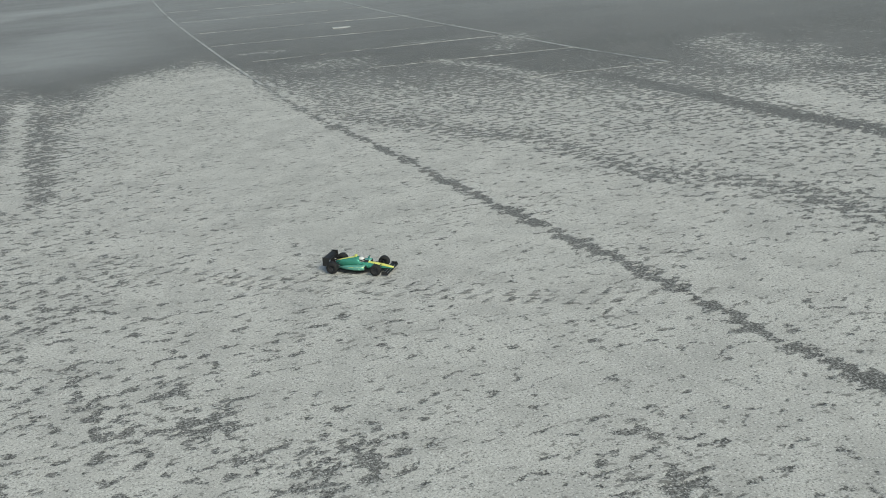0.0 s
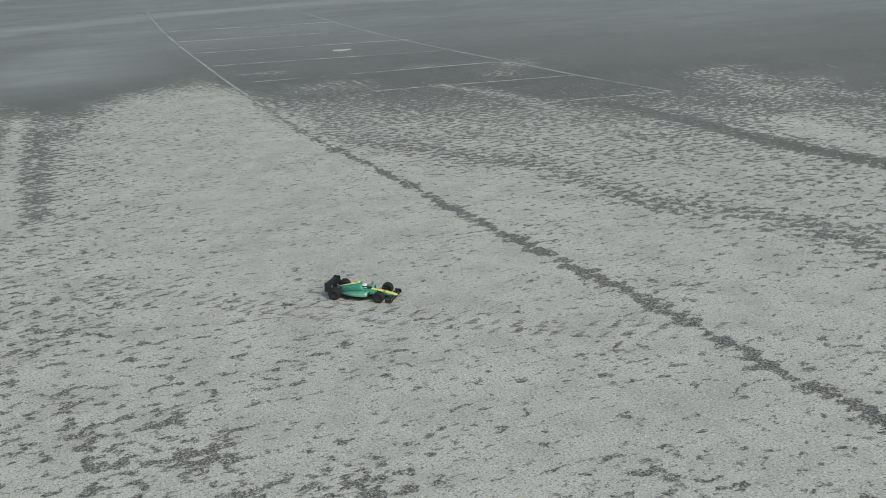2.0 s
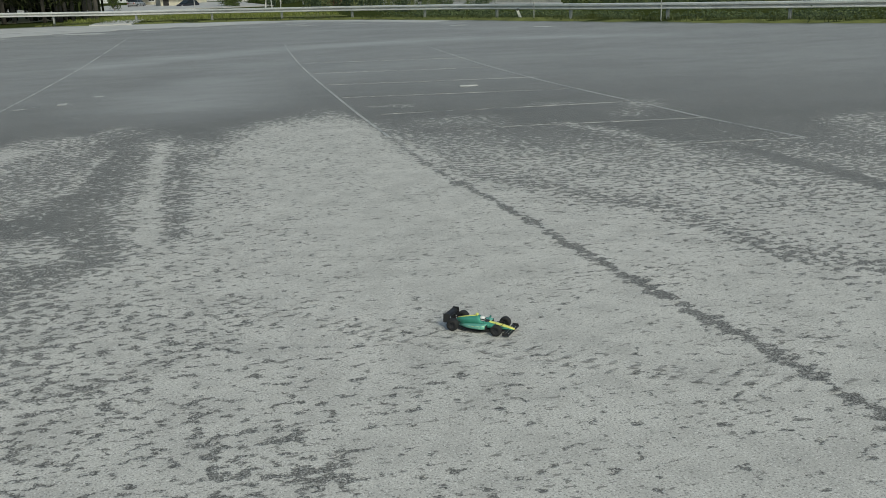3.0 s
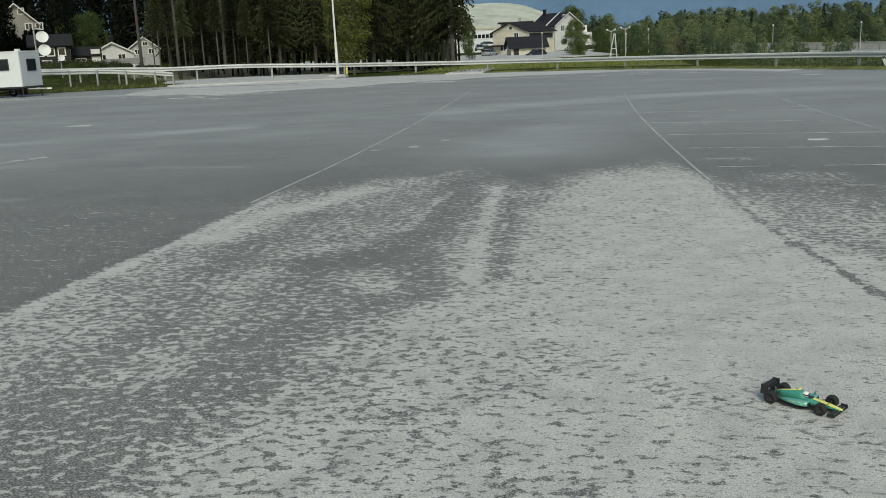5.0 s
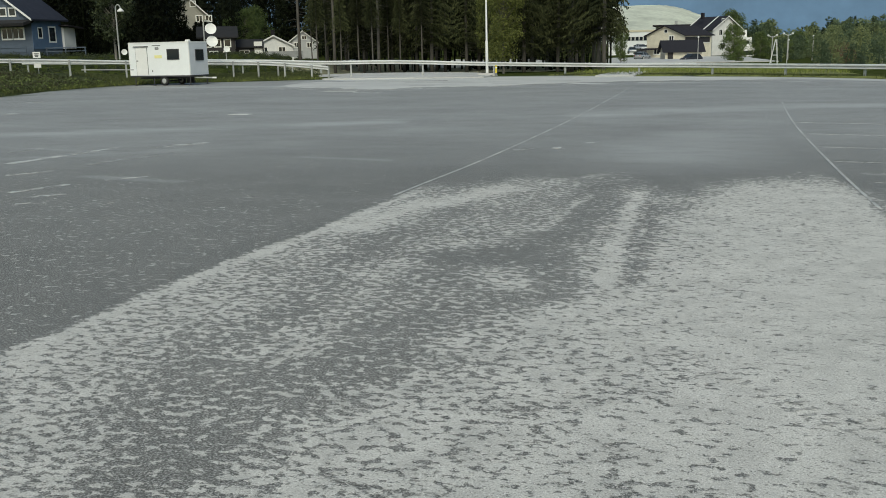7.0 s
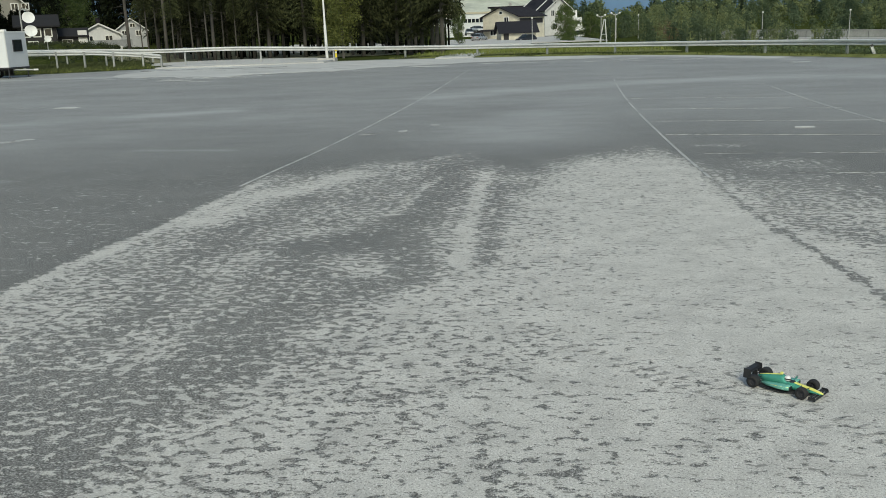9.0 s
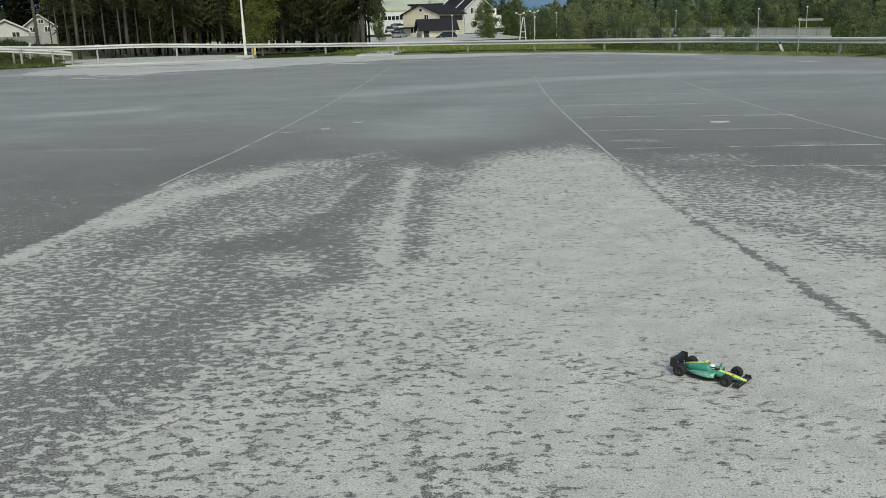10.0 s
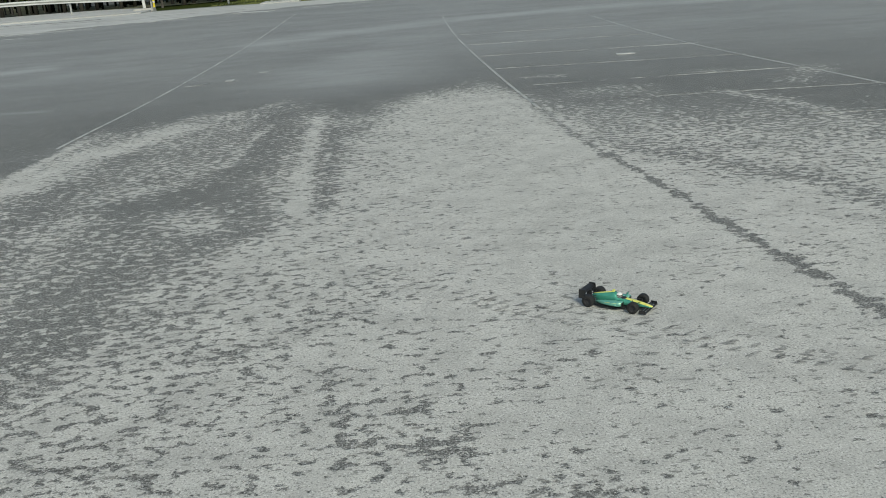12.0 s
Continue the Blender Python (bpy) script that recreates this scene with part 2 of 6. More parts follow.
GRASS = surface("rough_grass", (0.15, 0.165, 0.052), 0.95, vary=0.55, scale=0.9, fine=9, bump=0.5)
WEEDS = surface("weedy_bank", (0.042, 0.052, 0.02), 0.95, vary=0.6, scale=0.9, fine=9, bump=0.5)
LAWN = surface("mown_lawn", (0.165, 0.178, 0.066), 0.95, vary=0.55, scale=0.35, fine=4, bump=0.4)
LITTER = surface("needle_litter", (0.22, 0.22, 0.15), 0.95, vary=0.45, scale=0.7, fine=7, bump=0.4)
for soft in (LITTER, GRASS, WEEDS, LAWN):
    soft.node_tree.nodes["Principled BSDF"].inputs["Specular IOR Level"].default_value = 0.06
FRESH_BLADES = leafy("fresh_grass_blades", (0.09, 0.12, 0.025), (0.27, 0.30, 0.08), 0.1)
BLADES = leafy("grass_blades", (0.025, 0.04, 0.012), (0.12, 0.135, 0.045), 0.1)
YELLOW_PLASTIC = surface("yellow_plastic", (0.75, 0.60, 0.05), 0.5, vary=0.1, scale=4, fine=30, bump=0.05)
BARK_SPRUCE = surface("spruce_bark", (0.078, 0.072, 0.064), 0.95, vary=0.4, scale=3, fine=22, bump=0.6, stretch=(1, 1, 0.3))
# Darker copy of the pale bark, with the crown's shade in its colour.
BARK_BIRCH = surface("shaded_birch_bark", (0.11, 0.10, 0.085), 0.9, vary=0.5, scale=3, fine=18, bump=0.4, stretch=(1, 1, 0.4))
BARK_PALE = surface("pale_bark", (0.24, 0.22, 0.19), 0.9, vary=0.4, scale=3, fine=18, bump=0.4, stretch=(1, 1, 0.4))
# Near-black: the gloom inside the wood is in this colour; lit copy below.
SHADED_NEEDLES = leafy("shaded_spruce_needles", (0.002, 0.003, 0.0015), (0.012, 0.016, 0.007), 0.35, 0.0, 0.06)
NEAR_NEEDLES = leafy("near_spruce_needles", (0.012, 0.017, 0.008), (0.075, 0.083, 0.037), 0.45, 0.0, 0.1)
LEAVES = leafy("fresh_leaves", (0.045, 0.07, 0.022), (0.125, 0.165, 0.05), 0.25, 0.2)
LEAVES_DEEP = leafy("deep_green_leaves", (0.035, 0.055, 0.026), (0.105, 0.135, 0.055), 0.3)
# Paler and cooler tones: the haze over the hill is mixed in.
LEAVES_MIXED = woodland("mixed_woodland_leaves", [(0.065, 0.095, 0.06), (0.10, 0.135, 0.075), (0.145, 0.18, 0.09), (0.23, 0.26, 0.115), (0.115, 0.155, 0.09)], 0.12)
FIRS = woodland("far_fir_needles", [(0.036, 0.052, 0.032), (0.06, 0.078, 0.042)], 0.2)
LEAVES_DARK = leafy("dark_weed_leaves", (0.012, 0.018, 0.008), (0.05, 0.065, 0.026), 0.1)
LEAVES_YELLOW = leafy("yellow_green_leaves", (0.085, 0.10, 0.028), (0.24, 0.26, 0.075), 0.12, 0.35)
ROOF_DARK = surface("dark_roof_tiles", (0.022, 0.020, 0.024), 0.85, vary=0.25, scale=1.0, fine=7, bump=0.4)
ROOF_BLUE = surface("blue_black_roof", (0.022, 0.022, 0.028), 0.8, vary=0.2, scale=1.0, fine=7, bump=0.4)
for dull in (ROOF_DARK, ROOF_BLUE):
    dull.node_tree.nodes["Principled BSDF"].inputs["Specular IOR Level"].default_value = 0.2
BLUE_BOARDS = siding("blue_boards", (0.075, 0.125, 0.21), upright=True)
GREY_BOARDS = siding("grey_blue_boards", (0.075, 0.098, 0.135))
WHITE_BOARDS = siding("white_boards", (0.66, 0.66, 0.65))
DARK_BOARDS = siding("dark_brown_boards", (0.02, 0.018, 0.02))
CREAM_BOARDS = siding("cream_boards", (0.62, 0.58, 0.47))
CREAM_PLASTER = surface("cream_plaster", (0.55, 0.50, 0.38), 0.9, vary=0.08, scale=0.4, fine=6, bump=0.1)
# Haze, sunshine and cloud shadow are mixed into these two backdrop colours.
HAZE_GREEN = surface("far_sunlit_slope", (0.50, 0.52, 0.43), 1.0, vary=0.3, scale=0.03, fine=0.16, bump=0.0, stretch=(1, 1, 0.35))
HAZE_BLUE = surface("far_blue_mountain", (0.11, 0.19, 0.31), 1.0, vary=0.22, scale=0.004, fine=0.03, bump=0.0)


# ---- mesh helpers ----
class Build:
    """Gathers vertices and faces for one mesh."""

    def __init__(self):
        self.v, self.f = [], []

    def add(self, verts, faces):
        n = len(self.v)
        self.v += [tuple(p) for p in verts]
        self.f += [tuple(i + n for i in q) for q in faces]
        return self

    def box(self, c, s, m=None, top=1.0, bevel=0.0):
        """A block round c of size s; top scales its upper face, bevel cuts its upright edges."""
        x, y, z = (h / 2 for h in s)
        if bevel:
            ring = [(x - bevel, -y), (x, -y + bevel), (x, y - bevel), (x - bevel, y), (-x + bevel, y), (-x, y - bevel), (-x, -y + bevel), (-x + bevel, -y)]
        else:
            ring = [(x, -y), (x, y), (-x, y), (-x, -y)]
        n = len(ring)
        pts = [Vector((a, b, -z)) for a, b in ring] + [Vector((a * top, b * top, z)) for a, b in ring]
        pts = [(m @ p if m else p) + Vector(c) for p in pts]
        return self.add(pts, [tuple(reversed(range(n))), tuple(range(n, 2 * n))] + [(i, (i + 1) % n, n + (i + 1) % n, n + i) for i in range(n)])

    def tube(self, path, radii, sides=8, caps=True):
        path = [Vector(p) for p in path]
        if isinstance(radii, (int, float)):
            radii = [radii] * len(path)
        verts, faces = [], []
        for i, p in enumerate(path):
            d = (path[min(i + 1, len(path) - 1)] - path[max(i - 1, 0)]).normalized()
            side = d.cross(Vector((0, 0, 1)) if abs(d.z) < 0.9 else Vector((1, 0, 0))).normalized()
            up = side.cross(d)
            for k in range(sides):
                a = 2 * math.pi * k / sides
                verts.append(p + (side * math.cos(a) + up * math.sin(a)) * radii[i])
        for i in range(len(path) - 1):
            for k in range(sides):
                j = (k + 1) % sides
                faces.append((i * sides + k, i * sides + j, (i + 1) * sides + j, (i + 1) * sides + k))
        if caps:
            faces.append(tuple(reversed(range(sides))))
            faces.append(tuple(range((len(path) - 1) * sides, len(path) * sides)))
        return self.add(verts, faces)

    def lathe(self, profile, c, axis, sides=20):
        """Turns (radius, height) pairs round an axis through c."""
        axis = Vector(axis).normalized()
        side = axis.orthogonal().normalized()
        up = axis.cross(side)
        verts, faces = [], []
        for r, h in profile:
            for k in range(sides):
                a = 2 * math.pi * k / sides
                verts.append(Vector(c) + axis * h + (side * math.cos(a) + up * math.sin(a)) * max(r, 1e-4))
        for i in range(len(profile) - 1):
            for k in range(sides):
                j = (k + 1) % sides
                faces.append((i * sides + k, i * sides + j, (i + 1) * sides + j, (i + 1) * sides + k))
        return self.add(verts, faces)

    def loft(self, sections, caps=True):
        """Skins equal rings of points."""
        n = len(sections[0])
        faces = []
        for i in range(len(sections) - 1):
            for k in range(n):
                j = (k + 1) % n
                faces.append((i * n + k, i * n + j, (i + 1) * n + j, (i + 1) * n + k))
        if caps:
            faces.append(tuple(reversed(range(n))))
            faces.append(tuple(range((len(sections) - 1) * n, len(sections) * n)))
        return self.add([p for s in sections for p in s], faces)

    def mesh(self, name, material, smooth=False):
        me = bpy.data.meshes.new(name)
        me.from_pydata(self.v, [], self.f)
        me.materials.append(material)
        if smooth:
            me.polygons.foreach_set("use_smooth", [True] * len(me.polygons))
        me.validate()
        me.update()
        return me


def part(name, bm, material, parent, label="", smooth=False):
    ob = new(name, bm.mesh(name, material, smooth))
    ob.parent = parent
    if label:
        tagged(ob, label)
    return ob


def thing(name, label, category, m=None, group="", kind=""):
    ob = new(name)
    ob.empty_display_size = 0.1
    if m:
        ob.matrix_basis = m
    return tagged(ob, label, category, group, kind)


def solid(name, bm, material, label, category="", kind="", smooth=False, group=""):
    return tagged(new(name, bm.mesh(name, material, smooth)), label, category, group, kind)


def smoothstep(lo, hi, x):
    t = np.clip((x - lo) / (hi - lo), 0, 1)
    return t * t * (3 - 2 * t)


def to_path(x, y, path):
    """Distance of points to a polyline, and how far along it (0 to 1) the nearest place is."""
    best, along = np.full(np.shape(x), 1e9), np.zeros(np.shape(x))
    n = len(path) - 1
    for i in range(n):
        (ax, ay), (bx, by) = path[i], path[i + 1]
        dx, dy = bx - ax, by - ay
        t = np.clip(((x - ax) * dx + (y - ay) * dy) / (dx * dx + dy * dy), 0, 1)
        d = np.hypot(x - ax - t * dx, y - ay - t * dy)
        along = np.where(d < best, (i + t) / n, along)
        best = np.minimum(best, d)
    return best, along


def inside(x, y, ring):
    hit = np.zeros(np.shape(x), bool)
    for (ax, ay), (bx, by) in zip(ring, ring[1:] + ring[:1]):
        if ay == by:
            continue
        cross = (ay > y) != (by > y)
        hit ^= cross & (x < (bx - ax) * (y - ay) / (by - ay) + ax)
    return hit


def smooth_path(path, steps=6):
    out = []
    p = [Vector(q) for q in path]
    for i in range(len(p) - 1):
        a, b, c, d = p[max(i - 1, 0)], p[i], p[i + 1], p[min(i + 2, len(p) - 1)]
        for k in range(steps):
            t = k / steps
            out.append(0.5 * ((2 * b) + (c - a) * t + (2 * a - 5 * b + 4 * c - d) * t * t + (3 * b - a - 3 * c + d) * t ** 3))
    return out + [p[-1]]


# ---- the lot ----
EDGE = [(-30, 24), (-36.6, 40.3), (-39.0, 47.6), (-39.4, 54), (-36.5, 58.8), (-33.0, 60.3), (-28.3, 63.6), (-17.0, 66.0), (-8, 64.2), (0.6, 60.5), (6.5, 56.0), (11.3, 48.5), (16.2, 39.2), (20.6, 31.9), (27.8, 23.2), (37, 15)]
LOT_RING = EDGE + [(60, -40), (-60, -40)]
SEAM = [(2.9, 1.8), (2.78, 2.7), (2.69, 3.32), (2.66, 3.87), (2.6, 4.45), (2.53, 4.9), (2.46, 5.52), (2.35, 6.5), (2.3, 7.2), (2.2, 8.3), (2.05, 9.5), (1.97, 10.6), (1.93, 12.3), (1.87, 13.9)]


def spaced(lo, fine_lo, fine_hi, hi, step, grow):
    mid = list(np.arange(fine_lo, fine_hi + 1e-6, step))
    out, d, x = [], step, fine_hi
    while x < hi:
        d *= grow
        x += d
        out.append(x)
    back, d, x = [], step, fine_lo
    while x > lo:
        d *= grow
        x -= d
        back.append(x)
    return np.array(back[::-1] + mid + out)


def dust_cover(x, y):
    """How much of the asphalt the pale dust hides, 0 to 1."""
    wob = 0.3 * np.sin(x * 1.9 + 0.7 * y) * np.sin(y * 0.8 + 1.0) + 0.18 * np.sin(x * 4.3 + 1.0) + 0.1 * np.sin(x * 9.1 + y * 3.0)
    # the dusty bay between the bare aisle and the seam
    top = np.interp(x, [-4.6, -3.9, -3.0, -1.9, -0.7, 0.2, 0.9, 1.5, 1.9], [12.6, 13.0, 13.6, 13.9, 13.1, 13.9, 14.7, 14.6, 13.6]) + wob
    core = np.interp(y, [2.0, 4.0, 5.5, 7.0, 9.0, 12.0], [0.69, 0.72, 0.75, 0.77, 0.77, 0.73])
    core = core + 0.06 * smoothstep(0.0, 1.2, x) * smoothstep(10.5, 6.5, y) - 0.04 * smoothstep(0.4, -0.5, x) * smoothstep(7.5, 6.0, y)
    bay = core * (0.18 + 0.82 * smoothstep(1.5, -1.4, y - top)) * smoothstep(2.6, 0.2, y - top)
    # beyond the seam: clean dust close by, then mottled, then bare
    clean = np.interp(y, [2.0, 3.8, 4.2, 5.2, 6.0, 7.0, 7.75, 9.0, 12.5], [4.6, 4.0, 3.7, 3.55, 3.4, 3.1, 2.8, 2.35, 2.0]) + 0.5 * wob
    rim = np.interp(x, [2, 3, 4, 5, 6, 7, 8, 9.5], [13.0, 12.2, 11.4, 10.5, 9.9, 9.4, 8.9, 8.0]) + wob
    mottled = np.interp(y - rim, [-5.0, -2.6, -1.4, -0.4, 0.6, 2.2], [0.67, 0.53, 0.45, 0.37, 0.23, 0.10])
    k = smoothstep(0.35, -0.35, x - clean)
    yonder = mottled * (1 - k) + np.maximum(mottled, np.interp(y, [10.0, 11.5, 13.4, 14.5], [0.78, 0.66, 0.4, 0.0])) * k
    beyond = smoothstep(-0.06, 0.06, x - np.interp(y, [p[1] for p in SEAM], [p[0] for p in SEAM]))
    d = bay * (1 - beyond) + yonder * beyond
    # the driven lanes beside the bare aisle
    lane_edge = np.interp(y, [3.0, 3.7, 4.1, 4.9, 5.1, 5.9, 6.6, 7.3, 9.0, 12.0], [-2.4, -2.05, -1.8, -1.45, -1.2, -1.22, -1.18, -0.9, -0.62, -0.4])
    d = d - 0.09 * smoothstep(1.3, 0.2, x - lane_edge) * smoothstep(-0.2, 0.2, x - lane_edge)
    lane = smoothstep(0.3, -0.3, x - lane_edge + 0.3 * wob)
    d = d * (1 - lane) + np.minimum(d, np.interp(y, [6.0, 9.0, 11.0], [0.54, 0.50, 0.44])) * lane

    def stroke(path, r, soft, to, power=1.0):
        nonlocal d
        dist, _ = to_path(x, y, path)
        k = power * smoothstep(r + soft, r - soft * 0.4, dist + 0.12 * soft * np.sin(5.0 * x + 3.1 * y))
        d = d * (1 - k) + to * k
    stroke([(-3.1, 11.0), (-3.25, 10.2), (-3.5, 8.8), (-3.47, 7.6), (-3.3, 6.45), (-3.19, 5.5), (-3.3, 4.2)], 0.16, 0.42, 0.37, 0.85)
    stroke([(-3.5, 9.2), (-3.5, 8.3)], 0.15, 0.3, 0.3, 0.8)
    stroke([(-1.6, 15.0), (-1.58, 11.3), (-1.66, 9.6), (-1.95, 8.7)], 0.22, 0.3, 0.28, 0.92)
    stroke([(-1.95, 8.8), (-2.3, 8.2), (-2.48, 7.4), (-2.44, 6.3), (-2.26, 5.45), (-2.33, 4.9), (-2.42, 4.4), (-2.5, 3.6), (-2.6, 2.6)], 0.16, 0.40, 0.37, 0.85)
    stroke([(-2.45, 8.5), (-1.75, 8.75)], 0.26, 0.32, 0.2, 0.95)
    stroke([(-1.55, 8.9), (-1.4, 8.1), (-1.25, 7.4)], 0.14, 0.26, 0.30, 0.85)
    stroke([(-1.6, 7.0), (-1.96, 6.54), (-2.14, 6.0), (-2.08, 5.2)], 0.16, 0.34, 0.33, 0.85)
    stroke([(-2.3, 12.2), (-2.4, 10.7), (-2.5, 9.6)], 0.12, 0.3, 0.42, 0.7)
    stroke([(-4.58, 4.5), (-4.56, 7.7), (-4.4, 9.0), (-4.3, 10.7), (-4.2, 12.5)], 0.03, 0.16, 0.76, 0.9)
    stroke([(-4.1, 9.7), (-3.85, 11.2), (-3.3, 12.3), (-2.9, 13.1)], 0.16, 0.36, 0.78, 0.9)
    stroke([(-2.85, 12.9), (-2.35, 13.9), (-1.75, 14.8)], 0.03, 0.22, 0.56, 0.8)
    stroke([(-1.95, 7.15), (-1.72, 7.4), (-1.6, 7.7)], 0.05, 0.14, 0.68, 0.9)
    stroke([(-1.87, 10.0), (-1.82, 11.3), (-1.73, 12.6)], 0.02, 0.12, 0.64, 0.85)
    stroke([(-1.07, 12.9), (-1.02, 11.2), (-0.97, 9.5), (-0.9, 7.8)], 0.05, 0.12, 0.74, 0.9)
    stroke([(-0.81, 12.9), (-0.78, 10.8), (-0.7, 9.0), (-0.66, 7.8)], 0.05, 0.13, 0.36, 0.85)
    stroke([(-2.55, 2.8), (-2.6, 3.5), (-2.75, 4.2), (-2.7, 4.9)], 0.2, 0.45, 0.33, 0.8)
    stroke([(-2.3, 7.7), (-1.9, 7.3), (-1.5, 7.1)], 0.12, 0.3, 0.3, 0.7)
    # worn tracks beyond the seam
    stroke([(2.5, 9.2), (3.03, 8.12), (3.54, 7.31), (3.67, 6.5), (3.8, 5.75), (4.19, 5.34), (4.35, 4.8), (4.4, 4.34), (4.9, 3.2)], 0.08, 0.3, 0.40, 0.85)
    stroke([(6.75, 7.75), (6.55, 7.0), (6.5, 6.3), (6.75, 4.6)], 0.14, 0.3, 0.80, 0.9)
    stroke([(5.7, 9.6), (5.82, 8.46), (5.83, 7.5), (5.91, 6.77), (6.01, 6.17), (6.06, 5.8), (6.3, 4.6)], 0.08, 0.2, 0.14, 0.92)
    stroke([(8.4, 11.2), (8.0, 10.3), (7.9, 9.4)], 0.2, 0.75, 0.50, 0.9)
    stroke([(8.9, 9.7), (8.3, 9.15), (8.3, 8.4), (8.5, 7.9)], 0.1, 0.34, 0.46, 0.8)
    stroke([(7.7, 8.5), (8.2, 7.4)], 0.06, 0.2, 0.24, 0.7)
    stroke([(6.55, 14.0), (6.1, 13.3), (5.7, 12.8)], 0.1, 0.6, 0.46, 0.9)
    stroke([(4.5, 12.3), (4.84, 11.2), (5.0, 10.4), (4.95, 9.3)], 0.05, 0.24, 0.56, 0.85)
    stroke([(2.2, 15.4), (2.75, 15.35)], 0.1, 0.3, 0.46, 0.85)
    for cx, cy, r, to in ((5.0, 14.4, 0.3, 0.34), (4.47, 17.6, 0.16, 0.42), (5.07, 22.1, 0.2, 0.4), (3.2, 13.2, 0.6, 0.4)):
        k = smoothstep(r * 1.9, r * 0.4, np.hypot(x - cx, (y - cy) * 1.3))
        d = d * (1 - k) + to * k
    for cx, cy, r, to in ((0.13, 3.56, 0.13, 0.38), (0.0, 3.97, 0.1, 0.46), (0.63, 2.99, 0.18, 0.38), (0.44, 2.94, 0.12, 0.42), (0.22, 3.21, 0.1, 0.42), (-0.45, 4.39, 0.12, 0.48), (-0.57, 5.27, 0.11, 0.46), (-0.32, 4.02, 0.1, 0.48), (-0.23, 3.65, 0.1, 0.46),
                          (1.71, 2.68, 0.06, 0.32), (1.45, 2.53, 0.06, 0.42), (1.65, 2.31, 0.09, 0.4), (0.11, 4.26, 0.09, 0.5), (0.54, 4.13, 0.09, 0.48), (-0.1, 4.72, 0.07, 0.46), (0.53, 10.5, 0.14, 0.44), (0.35, 9.3, 0.2, 0.55), (-0.3, 8.8, 0.3, 0.58), (2.27, 3.19, 0.04, 0.4), (0.2, 2.6, 0.2, 0.45)):
        k = smoothstep(r * 1.8, r * 0.3, np.hypot(x - cx, y - cy))
        d = d * (1 - k) + np.minimum(d, to + 0.06) * k
    # a short print in the lane
    dist, along = to_path(x, y, [(-2.3, 9.4), (-1.97, 8.57), (-1.59, 7.59)])
    d = d + 0.14 * smoothstep(0.12, 0.05, dist) * np.sin(along * 150)
    # the wet-looking seam that runs on from the white line
    dist, along = to_path(x, y, SEAM)
    k = 0.9 * smoothstep(0.085 + 0.03 * smoothstep(8, 5.5, y) * smoothstep(3.4, 4.4, y), 0.01, dist + 0.016 * np.sin(along * 160) + 0.012 * np.sin(along * 67)) * (0.7 + 0.3 * smoothstep(0.95, 0.65, along))
    d = d * (1 - k) + (0.25 - 0.07 * smoothstep(7, 4, y)) * k
    # the bare aisle, and traces of dust blown over it
    d = d * smoothstep(-0.1, 0.06, x - np.interp(y, [2.0, 7.7, 9.0, 10.7, 12.5, 16.0], [-4.8, -4.68, -4.52, -4.42, -4.32, -4.24]) + 0.025 * np.sin(y * 3.1) + 0.015 * np.sin(y * 9.0))
    trace = 0.10 * smoothstep(30, 12, y) + 0.09 * smoothstep(15, 9, y) + 0.05 * smoothstep(-4.6, -5.2, x) * smoothstep(19, 12, y)
    return np.clip(np.maximum(d, trace), 0, 1)


def dust_haze_film(x, y):
    """Thin even dust far out on the lot, with painted haze, in soft drifts."""
    f = 0.31 * smoothstep(13, 25, y + 0.35 * np.abs(x)) * np.ones(np.shape(x))
    drifts = [([(-3.5, 27.8), (-2.1, 30.0), (-0.1, 30.6), (1.84, 31.9), (4.8, 32.6), (7.0, 33.1), (9.4, 32.2), (14, 30)], 1.4, 0.6), ([(-1.0, 17.5), (-0.6, 20.0), (-0.2, 24.0)], 1.7, 0.42), ([(-2.0, 24.5), (1.0, 25.5)], 1.6, 0.36),
              ([(-19.5, 19.6), (-16.2, 21.3), (-13.9, 22.4), (-11.5, 23.6), (-9.5, 25.2)], 1.1, 0.58), ([(-15, 14.5), (-12.2, 16.4), (-11.0, 17.7)], 0.4, 0.36), ([(-22.2, 27.4), (-20, 30.6), (-15.5, 28.5)], 1.3, 0.40), ([(-24.7, 37.8), (-18.2, 37.8), (-12, 38.5)], 1.4, 0.36),
              ([(4, 44), (9.5, 40.7), (13, 36)], 1.3, 0.42), ([(-8.5, 23.7), (-6.6, 28.0)], 0.9, 0.34), ([(-2, 36), (3, 38)], 1.5, 0.3), ([(-9, 34), (-4, 33)], 1.2, 0.3)]
    edges = [([(-24, 62.5), (-17, 64), (-6, 61.5), (1, 58.5)], 1.8, 1.3), ([(-24, 60.2), (-20, 60.5), (-12, 61.5)], 3.0, 1.8), ([(-33, 50.6), (-28.3, 50.5), (-24.5, 51.1), (-22.3, 51.4)], 0.7, 1.0), ([(-23, 57), (-13, 58.5), (-7, 58)], 0.8, 0.6), ([(3, 57), (8, 52), (11, 46)], 1.0, 0.5)]
    wisps = [([(-15, 30), (-9, 29.5)], 0.5, 0.3), ([(-8, 16.4), (-6, 16.1)], 0.15, 0.35), ([(-10.5, 13.2), (-8.5, 12.8)], 0.15, 0.35), ([(-17, 17.5), (-12.5, 16.6)], 0.2, 0.4)]
    for path, r, k in drifts + edges + wisps:
        dist, _ = to_path(x, y, path)
        f = np.maximum(f, k * smoothstep(r * 2.2, 0.0, dist))
    return f


